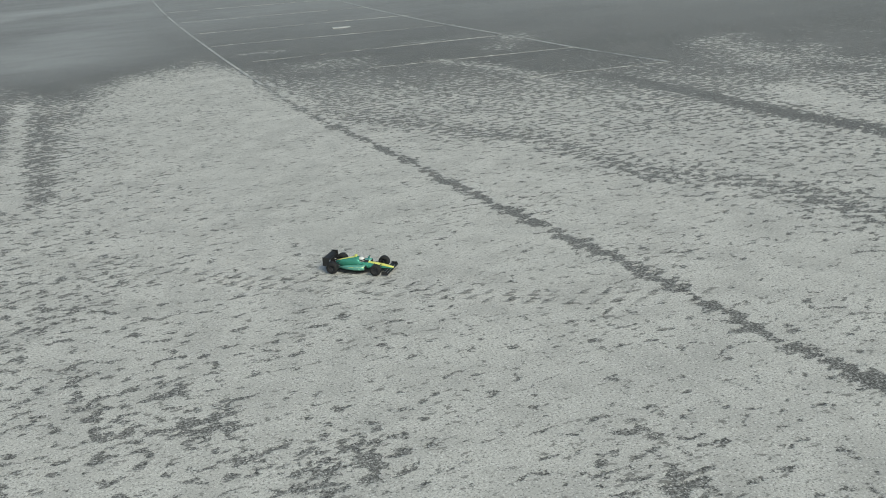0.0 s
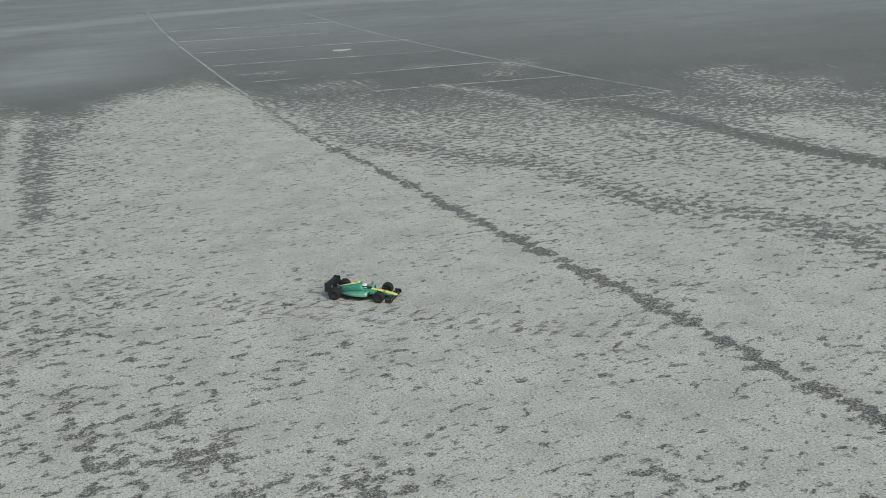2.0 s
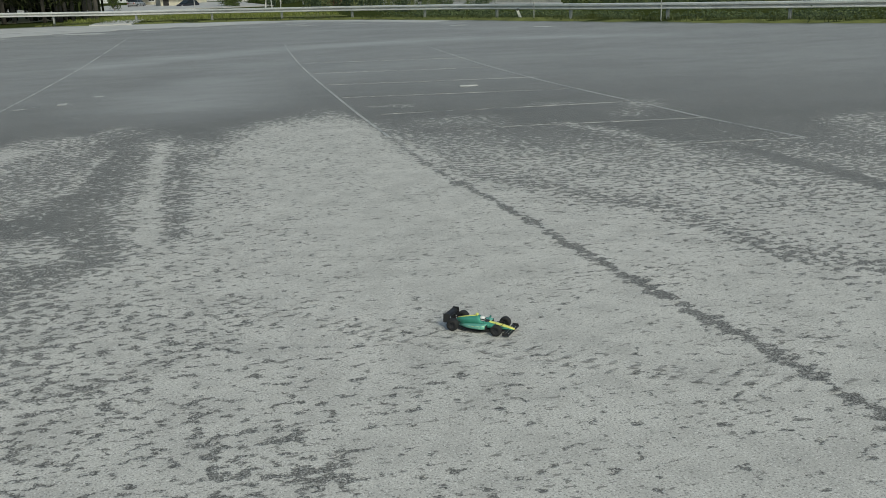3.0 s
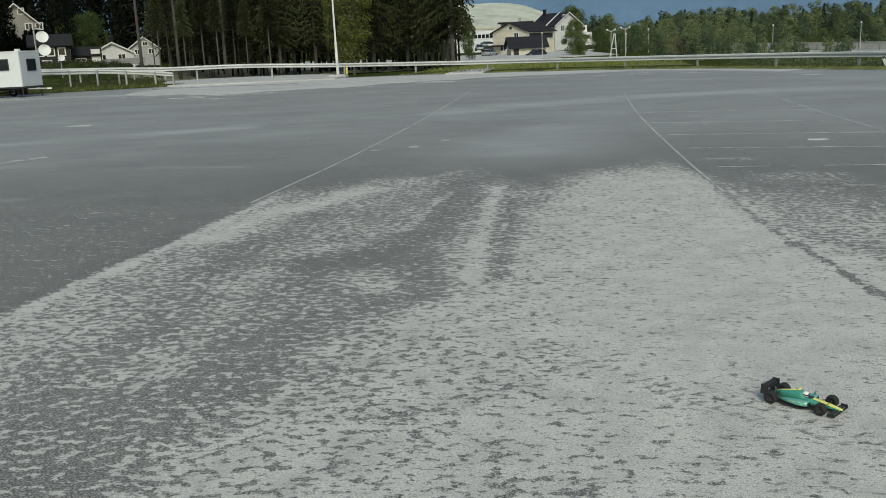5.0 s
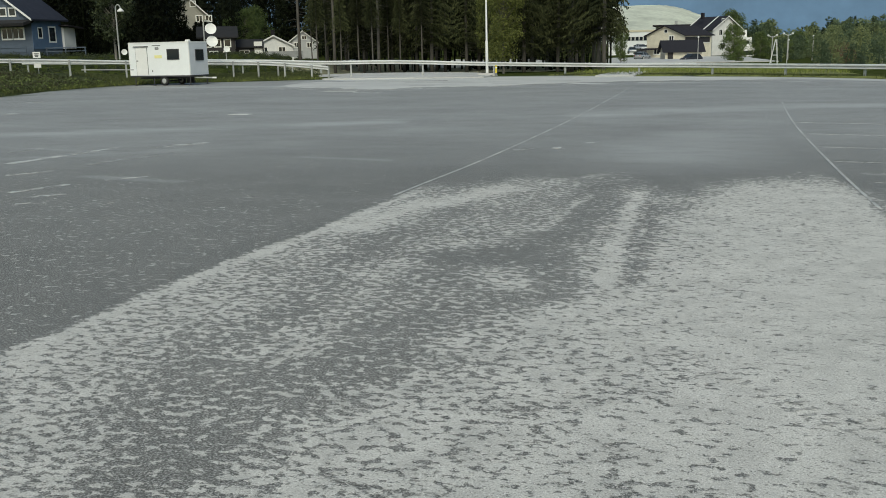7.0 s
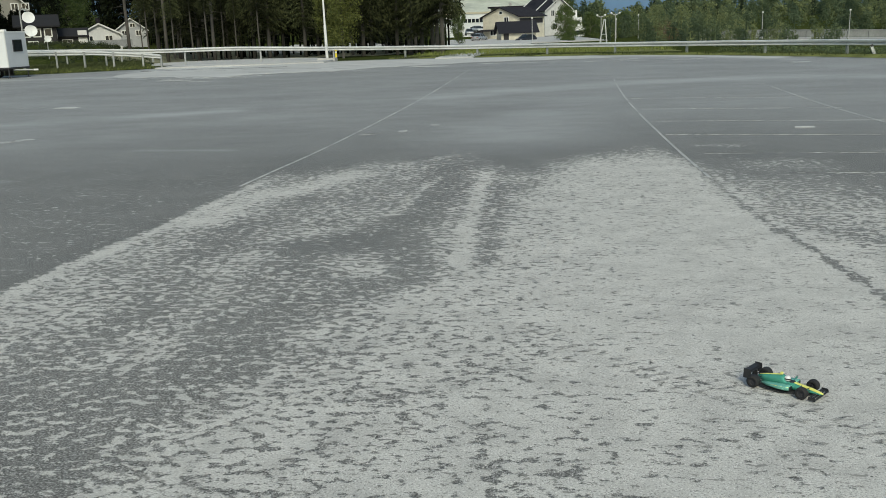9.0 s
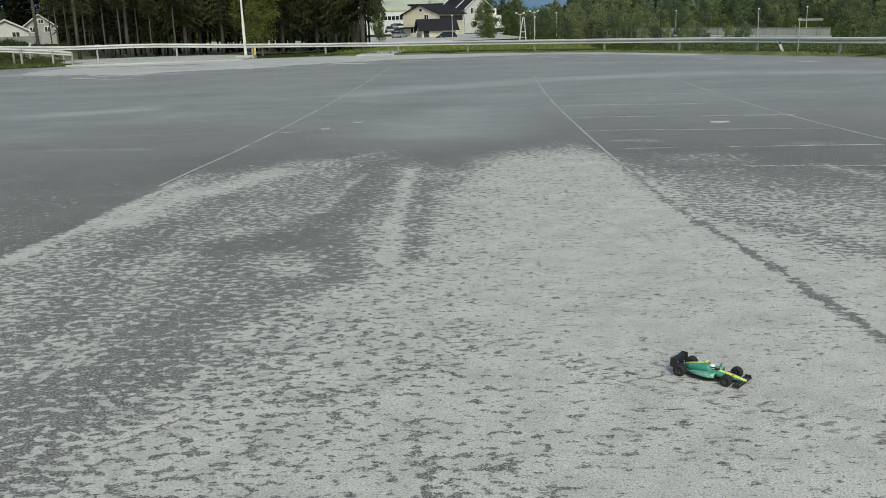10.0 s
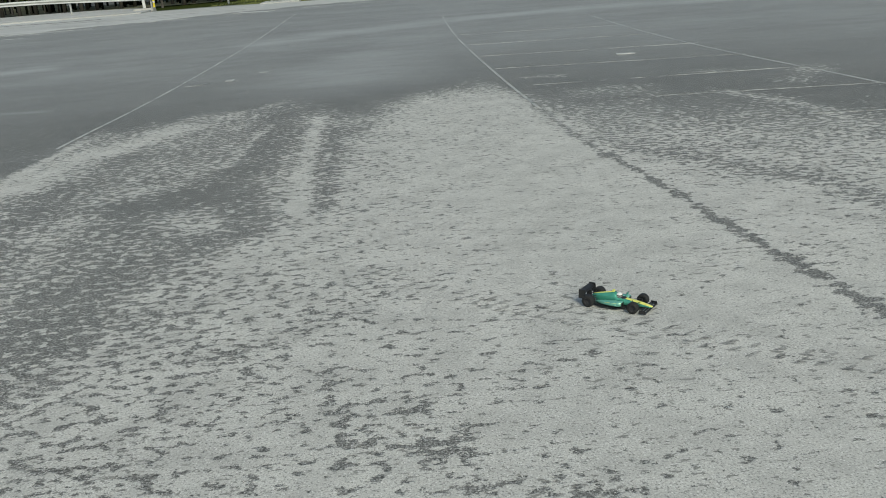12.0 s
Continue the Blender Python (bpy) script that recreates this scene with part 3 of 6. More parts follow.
def ground_height(x, y):
    dist, _ = to_path(x, y, EDGE)
    out = ~inside(x, y, LOT_RING)
    left = smoothstep(-38, -46, x)
    z = np.where(out, left * (0.7 + 1.4 * smoothstep(105, 80, y)) * smoothstep(2, 30, dist) - (1 - left) * 0.5 * smoothstep(2, 40, dist), 0)
    z = z - 2.4 * smoothstep(66, 96, y) * smoothstep(12, 30, x) * smoothstep(190, 160, y)
    hill = smoothstep(120, 420, y) * smoothstep(4, 34, x) * 6.5 + smoothstep(70, 260, -x) * smoothstep(60, 180, y) * 14 * out
    return z + hill


def make_ground():
    xs, ys = spaced(-1500, -5.2, 9.2, 1500, 0.045, 1.08), spaced(-400, 2.0, 15.4, 2200, 0.045, 1.055)
    gx, gy = np.meshgrid(xs, ys)
    x, y = gx.ravel(), gy.ravel()
    z = ground_height(x, y)
    nx, ny = len(xs), len(ys)
    i = np.arange(nx * ny).reshape(ny, nx)
    quads = np.stack([i[:-1, :-1], i[:-1, 1:], i[1:, 1:], i[1:, :-1]], -1).reshape(-1, 4)
    me = bpy.data.meshes.new("ground")
    me.from_pydata(np.stack([x, y, z], 1).tolist(), [], quads.tolist())
    dist, _ = to_path(x, y, EDGE)
    ins = inside(x, y, LOT_RING)
    paved = np.where(ins, 1.0, smoothstep(1.0, 0.3, dist))
    for name, value in (("dust", dust_cover(x, y)), ("film", dust_haze_film(x, y)), ("paved", paved)):
        me.attributes.new(name, "FLOAT", "POINT").data.foreach_set("value", value.astype(np.float32))
    me.materials.append(GROUND)
    me.polygons.foreach_set("use_smooth", [True] * len(me.polygons))
    me.update()
    tagged(new("ground", me), "worn grey asphalt lot under patchy pale dust", "ground", kind="structure")


make_ground()


def ribbon(path, width, z=0.004, lift=None):
    """A flat band with a little thickness along a path."""
    b = Build()
    p = [Vector((q[0], q[1])) for q in path]
    rows = []
    for i, q in enumerate(p):
        d = (p[min(i + 1, len(p) - 1)] - p[max(i - 1, 0)]).normalized()
        s = Vector((d.y, -d.x)) * width / 2
        h = z if lift is None else z + lift(q)
        rows.append([(q.x - s.x, q.y - s.y, h), (q.x + s.x, q.y + s.y, h), (q.x + s.x, q.y + s.y, h - z - 0.02), (q.x - s.x, q.y - s.y, h - z - 0.02)])
    return b.loft(rows)


def parking_line(path, width=0.075, label="thin worn white line painted on the asphalt", paint=None):
    solid("parking_line", ribbon(smooth_path([(*q, 0) for q in path]), width), paint or LINE, label, "road marking", "structure", group="parking lines")


parking_line([(-4.42, 12.1), (-4.36, 13.4), (-4.25, 15.6), (-4.18, 18.4), (-4.14, 21.8), (-4.13, 27), (-4.22, 33.5), (-4.45, 45.5)], 0.042)
parking_line([(1.93, 12.2), (1.87, 14.1), (1.82, 16.8), (1.77, 20.8), (1.77, 25.6), (1.9, 32.3), (2.0, 35)], 0.042)
parking_line([(6.74, 9.94), (6.5, 11.7), (6.36, 13.8), (6.18, 16.1), (6.06, 19.0), (6.05, 23.4), (6.27, 30.1)], 0.042)
for left, ly, right, ry in ((4.7, 10.22, 6.74, 9.95), (3.0, 12.5, 6.52, 11.95), (2.2, 14.45, 6.4, 14.05), (1.9, 17.0, 6.27, 16.2), (1.85, 19.4, 6.2, 18.6), (1.82, 22.2, 6.17, 21.3), (1.82, 25.4, 6.15, 24.4)):
    parking_line([(left, ly), ((left + right) / 2, (ly + ry) / 2), (right, ry)], 0.03, "faint white stall line on dusty asphalt", FAINT_LINE)
def pale_streak(x, y, length, heading, width):
    """A short worn streak from a point, along a heading in degrees."""
    a = radians(heading)
    path = [(x + length * k * math.cos(a), y + length * k * math.sin(a)) for k in (0.0, 0.5, 1.0)]
    parking_line(path, width, "short worn pale streak on the open asphalt", FAINT_LINE)


for streak in (
        (-13.3, 14.5, 3.0, 85, 0.22),
        (-11.6, 14.7, 2.1, 74, 0.20),
        (-10.4, 11.3, 1.0, 71, 0.13),
        (-9.8, 10.9, 0.6, 51, 0.10),
        (-9.8, 12.8, 0.7, 49, 0.10),
        (-12.0, 13.0, 0.9, 60, 0.10),
        (-14.9, 16.3, 0.8, 75, 0.20),
        (-12.2, 17.6, 1.4, 60, 0.25),
        (-9.5, 10.4, 0.2, 41, 0.06),
        (-8.2, 10.7, 0.1, 63, 0.06)):
    pale_streak(*streak)
for streak in (
        (-7.4, 11.0, 0.1, 38, 0.06),
        (-6.5, 11.5, 0.2, 43, 0.07),
        (-31.0, 35.2, 1.0, 8, 0.60),
        (-25.4, 27.9, 0.5, 9, 0.50),
        (-16.0, 28.1, 0.6, -20, 0.50),
        (-17.7, 28.5, 1.0, -8, 0.25),
        (-19.2, 25.1, 0.7, 10, 0.25),
        (-19.2, 43.5, 3.1, -18, 0.50),
        (-8.8, 50.8, 1.7, -23, 0.70),
        (-13.1, 51.3, 2.1, 4, 0.80),
        (-27.0, 50.4, 4.5, -25, 0.55),
        (-24.5, 47.9, 3.2, -20, 0.45),
        (-20.6, 46.0, 5.0, -6, 0.60),
        (-16.9, 46.6, 2.6, 10, 0.40),
        (-12.8, 49.2, 2.4, 6, 0.50),
        (-5.0, 52.9, 3.8, -4, 0.55),
        (0.4, 53.6, 4.0, -12, 0.50)):
    pale_streak(*streak)
for streak in (
        (-3.2, 18.5, 0.2, -47, 0.18),
        (-2.8, 19.7, 0.2, 13, 0.15),
        (-4.0, 18.1, 0.5, 37, 0.12),
        (-1.5, 51.7, 9.2, -11, 0.35),
        (10.4, 43.6, 0.8, -59, 0.50),
        (13.0, 38.5, 0.9, -66, 0.40)):
    pale_streak(*streak)


PRINT_GRIT = paint_line_material("scuffed_grit", ((0.40, 0.08), (0.60, 0.46)))
PRINT_GRIT.node_tree.nodes["Principled BSDF"].inputs["Base Color"].default_value = (0.12, 0.118, 0.11, 1)
for link in [l for l in PRINT_GRIT.node_tree.links if l.to_socket.name == "Base Color"]:
    PRINT_GRIT.node_tree.links.remove(link)


def tyre_prints(path, pitch, seed):
    """A row of scuffed tread prints pressed through the dust, each a ragged lens."""
    r = random.Random(seed)
    b = Build()
    p = smooth_path([(*q, 0) for q in path], 8)
    run, gone = 0.0, 0.0
    for q0, q1 in zip(p, p[1:]):
        seg = (q1 - q0).length
        while run <= gone + seg:
            c = q0.lerp(q1, (run - gone) / seg) + Vector((r.gauss(0, 0.012), r.gauss(0, 0.012), 0))
            for k in range(2):
                a = radians(r.uniform(-28, 4)) + k * 0.5
                w, h = r.uniform(0.035, 0.055), r.uniform(0.011, 0.02)
                o = c + Vector((0.03 * k - 0.01, 0.022 * k, 0))
                ring = []
                for i in range(10):
                    u = 2 * math.pi * i / 10
                    f = r.uniform(0.6, 1.2)
                    ring.append((o.x + math.cos(u) * w * f * math.cos(a) - math.sin(u) * h * f * math.sin(a), o.y + math.cos(u) * w * f * math.sin(a) + math.sin(u) * h * f * math.cos(a), 0.003 + 0.001 * k))
                b.add(ring, [tuple(range(10))])
            run += pitch * r.uniform(0.85, 1.15)
        gone += seg
    solid("tyre_prints", b, PRINT_GRIT, "row of faint tread prints scuffed through the dust", "tyre prints", "stuff")


tyre_prints([(-0.8, 6.6), (-0.2, 5.95), (0.15, 5.58), (0.54, 5.22), (0.9, 4.96), (1.21, 4.72), (1.44, 4.5), (1.83, 4.21), (2.29, 3.95), (2.8, 3.66)], 0.125, 61)
tyre_prints([(0.3, 5.3), (0.75, 4.89), (1.04, 4.69), (1.31, 4.46), (1.7, 4.18), (2.08, 3.92), (2.23, 3.85), (2.7, 3.6)], 0.125, 62)


def white_mark(x, y, length, heading, width):
    """A short bright bar of old road paint."""
    a = radians(heading)
    path = [(x + length * k * math.cos(a), y + length * k * math.sin(a)) for k in (-0.5, 0.0, 0.5)]
    solid("parking_line", ribbon(path, width, 0.009), MARK_PAINT, "short bright bar of old white paint on the asphalt", "road marking", "structure", group="parking lines")


for mark in ((10.6, 42.9, 0.75, 15, 0.5), (13.2, 38.4, 0.75, -35, 0.45), (4.5, 17.73, 0.34, -10, 0.16), (-19.1, 44.35, 1.9, -7, 0.3), (-7.3, 51.8, 2.3, -28, 0.7), (-15.68, 27.84, 0.8, -10, 0.3), (-3.22, 18.58, 0.16, 0, 0.2)):
    white_mark(*mark)


def bank_rise(f):
    """The bank sinks to the level of the lot towards its end."""
    return min(1.0, max(0.32, 3.6 * (1 - f) - 0.75))


def verge(name, path, profile, label, taper=False, material=None):
    """Grass that rises from the edge of the lot; profile: (distance out, height)."""
    b = Build()
    p = smooth_path([(*q, 0) for q in path], 8)
    rng = random.Random(5)
    n = len(profile)
    verts = []
    for i, q in enumerate(p):
        d = (p[min(i + 1, len(p) - 1)] - p[max(i - 1, 0)]).normalized()
        out = Vector((-d.y, d.x, 0))
        rise = bank_rise(i / (len(p) - 1)) if taper else 1.0
        for k, (r, h) in enumerate(profile):
            v = q + out * (r + (rng.uniform(-0.12, 0.12) if k == 0 else 0))
            verts.append((v.x, v.y, h * rise + (rng.uniform(-0.08, 0.08) if 0 < k < n - 1 else 0)))
    b.add(verts, [(i * n + k, (i + 1) * n + k, (i + 1) * n + k + 1, i * n + k + 1) for i in range(len(p) - 1) for k in range(n - 1)])
    return solid(name, b, material or GRASS, label, "verge", "structure", smooth=True)


BANK = [(-25, 10), (-30, 24), (-36.6, 40.3), (-39.2, 47.6), (-39.8, 54), (-37.2, 59.0), (-33.2, 60.6), (-28.6, 63.4)]
verge("grass_bank", BANK, [(0, -0.02), (0.4, 0.1), (1.5, 0.3), (3.5, 0.62), (6, 0.95), (9, 1.15), (12, 1.2), (15, 0.9)], "rough dark green weedy bank rising beside the lot", True, WEEDS)
VERGE_R = [(-12.5, 67.0), (-8, 65.2), (0.6, 61.4), (6.8, 56.8), (11.8, 49.2), (16.8, 39.8), (21.2, 32.5), (28.6, 23.8), (37.6, 15.8)]
verge("grass_verge", VERGE_R, [(0, -0.02), (0.5, 0.05), (2.0, 0.0), (4.5, -0.1), (9, -0.35), (16, -0.55)], "low green verge under the guardrail")
# the pale shoulder and the way in from the road
solid("shoulder", ribbon(smooth_path([(-25.0, 64.0, 0), (-17.0, 65.2, 0), (-8, 63.6, 0), (0.6, 60.0, 0), (6.4, 55.4, 0), (11.0, 48.2, 0)]), 1.5, 0.004), PALE_ROAD, "pale gritty strip along the edge of the lot", "pavement", "structure")
solid("road", ribbon(smooth_path([(-22.3, 63.0, 0), (-23.2, 69, 0), (-28, 75.5, 0), (-38, 80.5, 0)]), 12, 0.1, lambda q: float(ground_height(np.array([q.x]), np.array([q.y]))[0])), PALE_ROAD, "pale worn asphalt road leaving the lot", "road", "structure")
yard = Build().loft([[(x, 123, -0.35 + 0.4 * k), (x, 133, -0.45 + (0.5 + 0.1 * math.sin(x)) * k), (x, 150, -0.5 + (0.8 + 0.2 * math.sin(x * 0.7)) * k), (x, 152, -1.6), (x, 122, -1.6)] for x, k in ((x, float(smoothstep(-20, -34, x) * smoothstep(-58, -48, x))) for x in range(-60, -3, 4))])
solid("yard", yard, PALE_ROAD, "pale open yard rising behind the spruces", "pavement", "structure")


floor_rows = [[(x, y, float(ground_height(np.array([float(x)]), np.array([float(y)]))[0]) + 0.08) for y in range(82, 126, 4)] for x in range(-43, -13, 3)]
count = len(floor_rows[0])
solid("forest_floor", Build().add([p for row in floor_rows for p in row], [(i * count + k, (i + 1) * count + k, (i + 1) * count + k + 1, i * count + k + 1) for i in range(len(floor_rows) - 1) for k in range(count - 1)]), LITTER, "brown needle litter under the spruces", "ground", "structure", smooth=True)


lawn_rows = [[(x, y, float(ground_height(np.array([float(x)]), np.array([float(y)]))[0]) + 0.05) for y in range(69 - max(0, x + 2) * 3 // 4, 131, 5)] for x in range(-12, 9, 2)]
count = min(len(row) for row in lawn_rows)
solid("lawn", Build().add([p for row in lawn_rows for p in row[:count]], [(i * count + k, (i + 1) * count + k, (i + 1) * count + k + 1, i * count + k + 1) for i in range(len(lawn_rows) - 1) for k in range(count - 1)]), LAWN, "yellow-green lawn behind the guardrail", "grass", "structure", smooth=True)


def apron():
    """Pale gritty asphalt before the guardrail with a ragged near edge."""
    near = smooth_path([(-26.05, 52.17, 0.00), (-23.72, 49.68, 0.00), (-21.46, 48.63, 0.00), (-18.42, 46.97, 0.00), (-16.47, 47.88, 0.00), (-14.41, 49.58, 0.00), (-11.98, 50.17, 0.00), (-9.88, 52.36, 0.00), (-6.99, 54.72, 0.00), (-2.57, 55.88, 0.00), (3.01, 56.10, 0.00)], 16)
    far = smooth_path([(-26.74, 53.55, 0.00), (-26.78, 56.09, 0.00), (-25.99, 58.88, 0.00), (-23.58, 60.12, 0.00), (-21.34, 61.99, 0.00), (-18.42, 63.30, -0.00), (-15.16, 63.37, 0.00), (-11.99, 63.44, 0.00), (-7.98, 62.35, 0.00), (-2.73, 59.25, 0.00), (3.02, 56.19, 0.00)], 16)
    rows = []
    for p, q in zip(near, far):
        p = p + Vector((0, 0.35 * math.sin(p.x * 1.1) + 0.3 * math.sin(p.x * 2.3 + 1.0) + 0.2 * math.sin(p.x * 4.1) + 0.25 * math.sin(p.x * 7.3) * math.sin(p.x * 0.9), 0))
        q = q + Vector((0, 0.4, 0))
        rows += [(p.x, p.y - 0.03, -0.01), (p.x, p.y, 0.012), ((p.x + q.x) / 2, (p.y + q.y) / 2, 0.012), (q.x, q.y, 0.012)]
    faces = [(4 * i + k, 4 * i + 4 + k, 4 * i + 5 + k, 4 * i + 1 + k) for i in range(len(near) - 1) for k in range(3)]
    solid("apron", Build().add(rows, faces), PALE_ROAD, "pale gritty asphalt apron before the guardrail", "pavement", "structure")


apron()
OLD_TAR_THIN = surface("worn_through_tar", (0.28, 0.28, 0.275), 0.9, vary=0.35, scale=0.8, fine=9, bump=0.3)
OLD_TAR = surface("old_dark_tar", (0.125, 0.123, 0.118), 0.9, vary=0.4, scale=1.2, fine=12, bump=0.3)
solid("tar_joint", ribbon(smooth_path([(-27.5, 58.6, 0), (-25.5, 58.8, 0), (-23, 59.1, 0), (-20, 58.3, 0), (-17.5, 58.5, 0)]), 0.45, 0.018), OLD_TAR, "dark tar joint across the pale apron", "pavement", "structure")
for streak in ((-19.6, 56.0, 3.2, -6, 0.35), (-16.5, 54.2, 2.6, -12, 0.3), (-14.2, 56.6, 3.0, -4, 0.35), (-22.4, 55.2, 2.0, 4, 0.3), (-10.6, 56.9, 2.2, -8, 0.3), (-17.5, 50.8, 1.6, -10, 0.25), (-13.0, 52.6, 1.8, -14, 0.25)):
    a = radians(streak[3])
    path = [(streak[0] + streak[2] * k * math.cos(a), streak[1] + streak[2] * k * math.sin(a), 0) for k in (0, 0.5, 1)]
    solid("worn_streak", ribbon(smooth_path(path), streak[4], 0.016), OLD_TAR_THIN, "thin dark streak worn into the pale apron", "pavement", "structure")
for drive in ([(-7.20, 63.59, -0.02), (-7.19, 70.74, -0.10), (-7.17, 82.26, -0.20), (-6.91, 98.59, -0.35), (-5.48, 109.29, -0.45), (-2.83, 114.20, -0.50)],):
    solid("drive", ribbon(smooth_path([(q[0], q[1], 0) for q in drive]), 2.6, 0.09, lambda q: float(ground_height(np.array([q.x]), np.array([q.y]))[0])), PALE_ROAD, "pale narrow drive across the grass behind the guardrail", "road", "structure")
solid("road", ribbon(smooth_path([(-6, 135, 0), (-8, 160, 0), (-10, 200, 0)]), 26.0, 0.12, lambda q: float(ground_height(np.array([q.x]), np.array([q.y]))[0])), PALE_ROAD, "pale yard in front of the cream house", "road", "structure")


# ---- the model racing car ----
def ring_section(x, half, low, high, round_=0.35, n=12):
    """A rounded cross-section at x, in the plane across the car."""
    out = []
    for k in range(n):
        a = 2 * math.pi * k / n
        c, s = math.cos(a), math.sin(a)
        e = 1 - round_
        out.append((x, half * math.copysign(abs(c) ** e, c), (low + high) / 2 + (high - low) / 2 * math.copysign(abs(s) ** e, s)))
    return out


def racing_car(m):
    car = thing("model_racing_car", "green and yellow model formula racing car on dusty asphalt", "model car", m)
    def low_part(name, bm, material, parent, label="", smooth=False):
        bm.v = [(x, y, 0.82 * z) for x, y, z in bm.v]
        return part(name, bm, material, parent, label, smooth)
    floor_plate = Build()
    floor_plate.loft([ring_section(x, h, 0.012, 0.019, 0.6) for x, h in ((-0.135, 0.06), (-0.06, 0.082), (0.03, 0.08), (0.075, 0.045), (0.17, 0.018))])
    low_part("floor_plate", floor_plate, BLACK_PLASTIC, car)
    tub = Build()
    tub.loft([ring_section(*q) for q in ((-0.16, 0.012, 0.035, 0.07), (-0.11, 0.02, 0.022, 0.086), (-0.06, 0.024, 0.02, 0.099), (-0.02, 0.03, 0.02, 0.109), (0.0, 0.032, 0.02, 0.1), (0.01, 0.034, 0.02, 0.076), (0.05, 0.033, 0.02, 0.073), (0.1, 0.027, 0.022, 0.064), (0.16, 0.02, 0.025, 0.052), (0.205, 0.014, 0.026, 0.041), (0.222, 0.008, 0.027, 0.035))])
    body = low_part("body", tub, GREEN_LACQUER, car, "glossy green body shell", True)
    stripe = Build()
    rows = [(0.03, 0.011, 0.0750), (0.06, 0.013, 0.0727), (0.1, 0.016, 0.0655), (0.16, 0.017, 0.0538), (0.205, 0.0135, 0.0428), (0.226, 0.008, 0.0362)]
    stripe.loft([[(x, -h, z - 0.004), (x, h, z - 0.004), (x, h * 0.7, z + 0.0012), (x, -h * 0.7, z + 0.0012)] for x, h, z in rows])
    low_part("nose_stripe", stripe, YELLOW_LACQUER, body, "yellow stripe down the nose", True)
    spine = Build()
    spine.loft([[(x, -h, z - 0.012), (x, h, z - 0.012), (x, h * 0.4, z + 0.002), (x, -h * 0.4, z + 0.002)] for x, h, z in ((-0.155, 0.006, 0.072), (-0.11, 0.009, 0.087), (-0.06, 0.010, 0.100), (-0.022, 0.011, 0.110))])
    low_part("spine_stripe", spine, YELLOW_LACQUER, body, "yellow stripe on the engine cover", True)
    for side in (-1, 1):
        pod = Build()
        pod.loft([[(x, side * (c + (y - 0) * 1.0), z) for _, y, z in ring_section(x, h, lo, hi, 0.45)] for x, c, h, lo, hi in ((-0.13, 0.026, 0.01, 0.022, 0.036), (-0.09, 0.04, 0.017, 0.022, 0.046), (-0.05, 0.05, 0.023, 0.024, 0.055), (-0.01, 0.057, 0.026, 0.027, 0.062), (0.035, 0.06, 0.026, 0.03, 0.066), (0.058, 0.058, 0.022, 0.034, 0.066))])
        p = low_part("sidepod", pod, TEAL_LACQUER, car, "pale teal side pod", True)
        low_part("air_inlet", Build().box((0.057, side * 0.058, 0.045), (0.004, 0.034, 0.03)), BLACK_PLASTIC, p)
        low_part("mirror", Build().box((0.045, side * 0.052, 0.084), (0.008, 0.018, 0.009)).tube([(0.045, side * 0.03, 0.074), (0.045, side * 0.05, 0.083)], 0.0018, 5), GREEN_LACQUER, car)
    for side in (-1, 1):
        flank = Build()
        flank.loft([[(x, side * y, z), (x, side * (y - 0.008), z + 0.005), (x, side * (y - 0.012), z), (x, side * (y - 0.004), z - 0.006)] for x, y, z in ((-0.055, 0.071, 0.047), (-0.02, 0.081, 0.053), (0.03, 0.085, 0.058), (0.056, 0.081, 0.060))])
        low_part("flank_stripe", flank, YELLOW_LACQUER, car, "pale yellow flash along the side pod", True)
    low_part("cockpit_opening", Build().loft([ring_section(x, h, 0.066, 0.0775, 0.3) for x, h in ((0.002, 0.018), (0.018, 0.022), (0.05, 0.02), (0.062, 0.008))]), BLACK_PLASTIC, body)
    helmet = Build().lathe([(0.001, 0.036), (0.010, 0.034), (0.0165, 0.027), (0.019, 0.017), (0.0185, 0.008), (0.016, 0.0), (0.001, -0.002)], (0.014, 0, 0.071), (0, 0, 1), 16)
    hel = low_part("helmet", helmet, WHITE_LACQUER, car, "round white helmet", True)
    low_part("visor", Build().lathe([(0.0194, 0.012), (0.0198, 0.016), (0.0192, 0.021)], (0.0152, 0, 0.071), (0, 0, 1), 16), BLACK_PLASTIC, hel)
    low_part("camera_pod", Build().box((-0.022, 0, 0.118), (0.016, 0.026, 0.012), top=0.7, bevel=0.003).box((-0.022, 0, 0.11), (0.01, 0.006, 0.012)), YELLOW_LACQUER, car, "small yellow pod on the roll hoop")
    # wings
    front = Build()
    for i, (x, z, w) in enumerate(((0.212, 0.018, 0.18), (0.198, 0.025, 0.172), (0.186, 0.032, 0.15))):
        front.loft([[(x + 0.008, s * w / 2, z - 0.003), (x + 0.008, s * w / 2, z), (x - 0.001, s * w / 2, z + 0.004), (x - 0.002, s * w / 2, z + 0.001)] for s in (-1, 1)])
    fw = low_part("front_wing", front, BLACK_PLASTIC, car, "black front wing with three planes")
    for side in (-1, 1):
        low_part("end_plate", Build().box((0.198, side * 0.091, 0.024), (0.046, 0.003, 0.026), top=0.8), BLACK_PLASTIC, fw)
        low_part("wing_pylon", Build().tube([(0.2, side * 0.008, 0.022), (0.2, side * 0.008, 0.04)], 0.003, 6), BLACK_PLASTIC, fw)
    rear = Build()
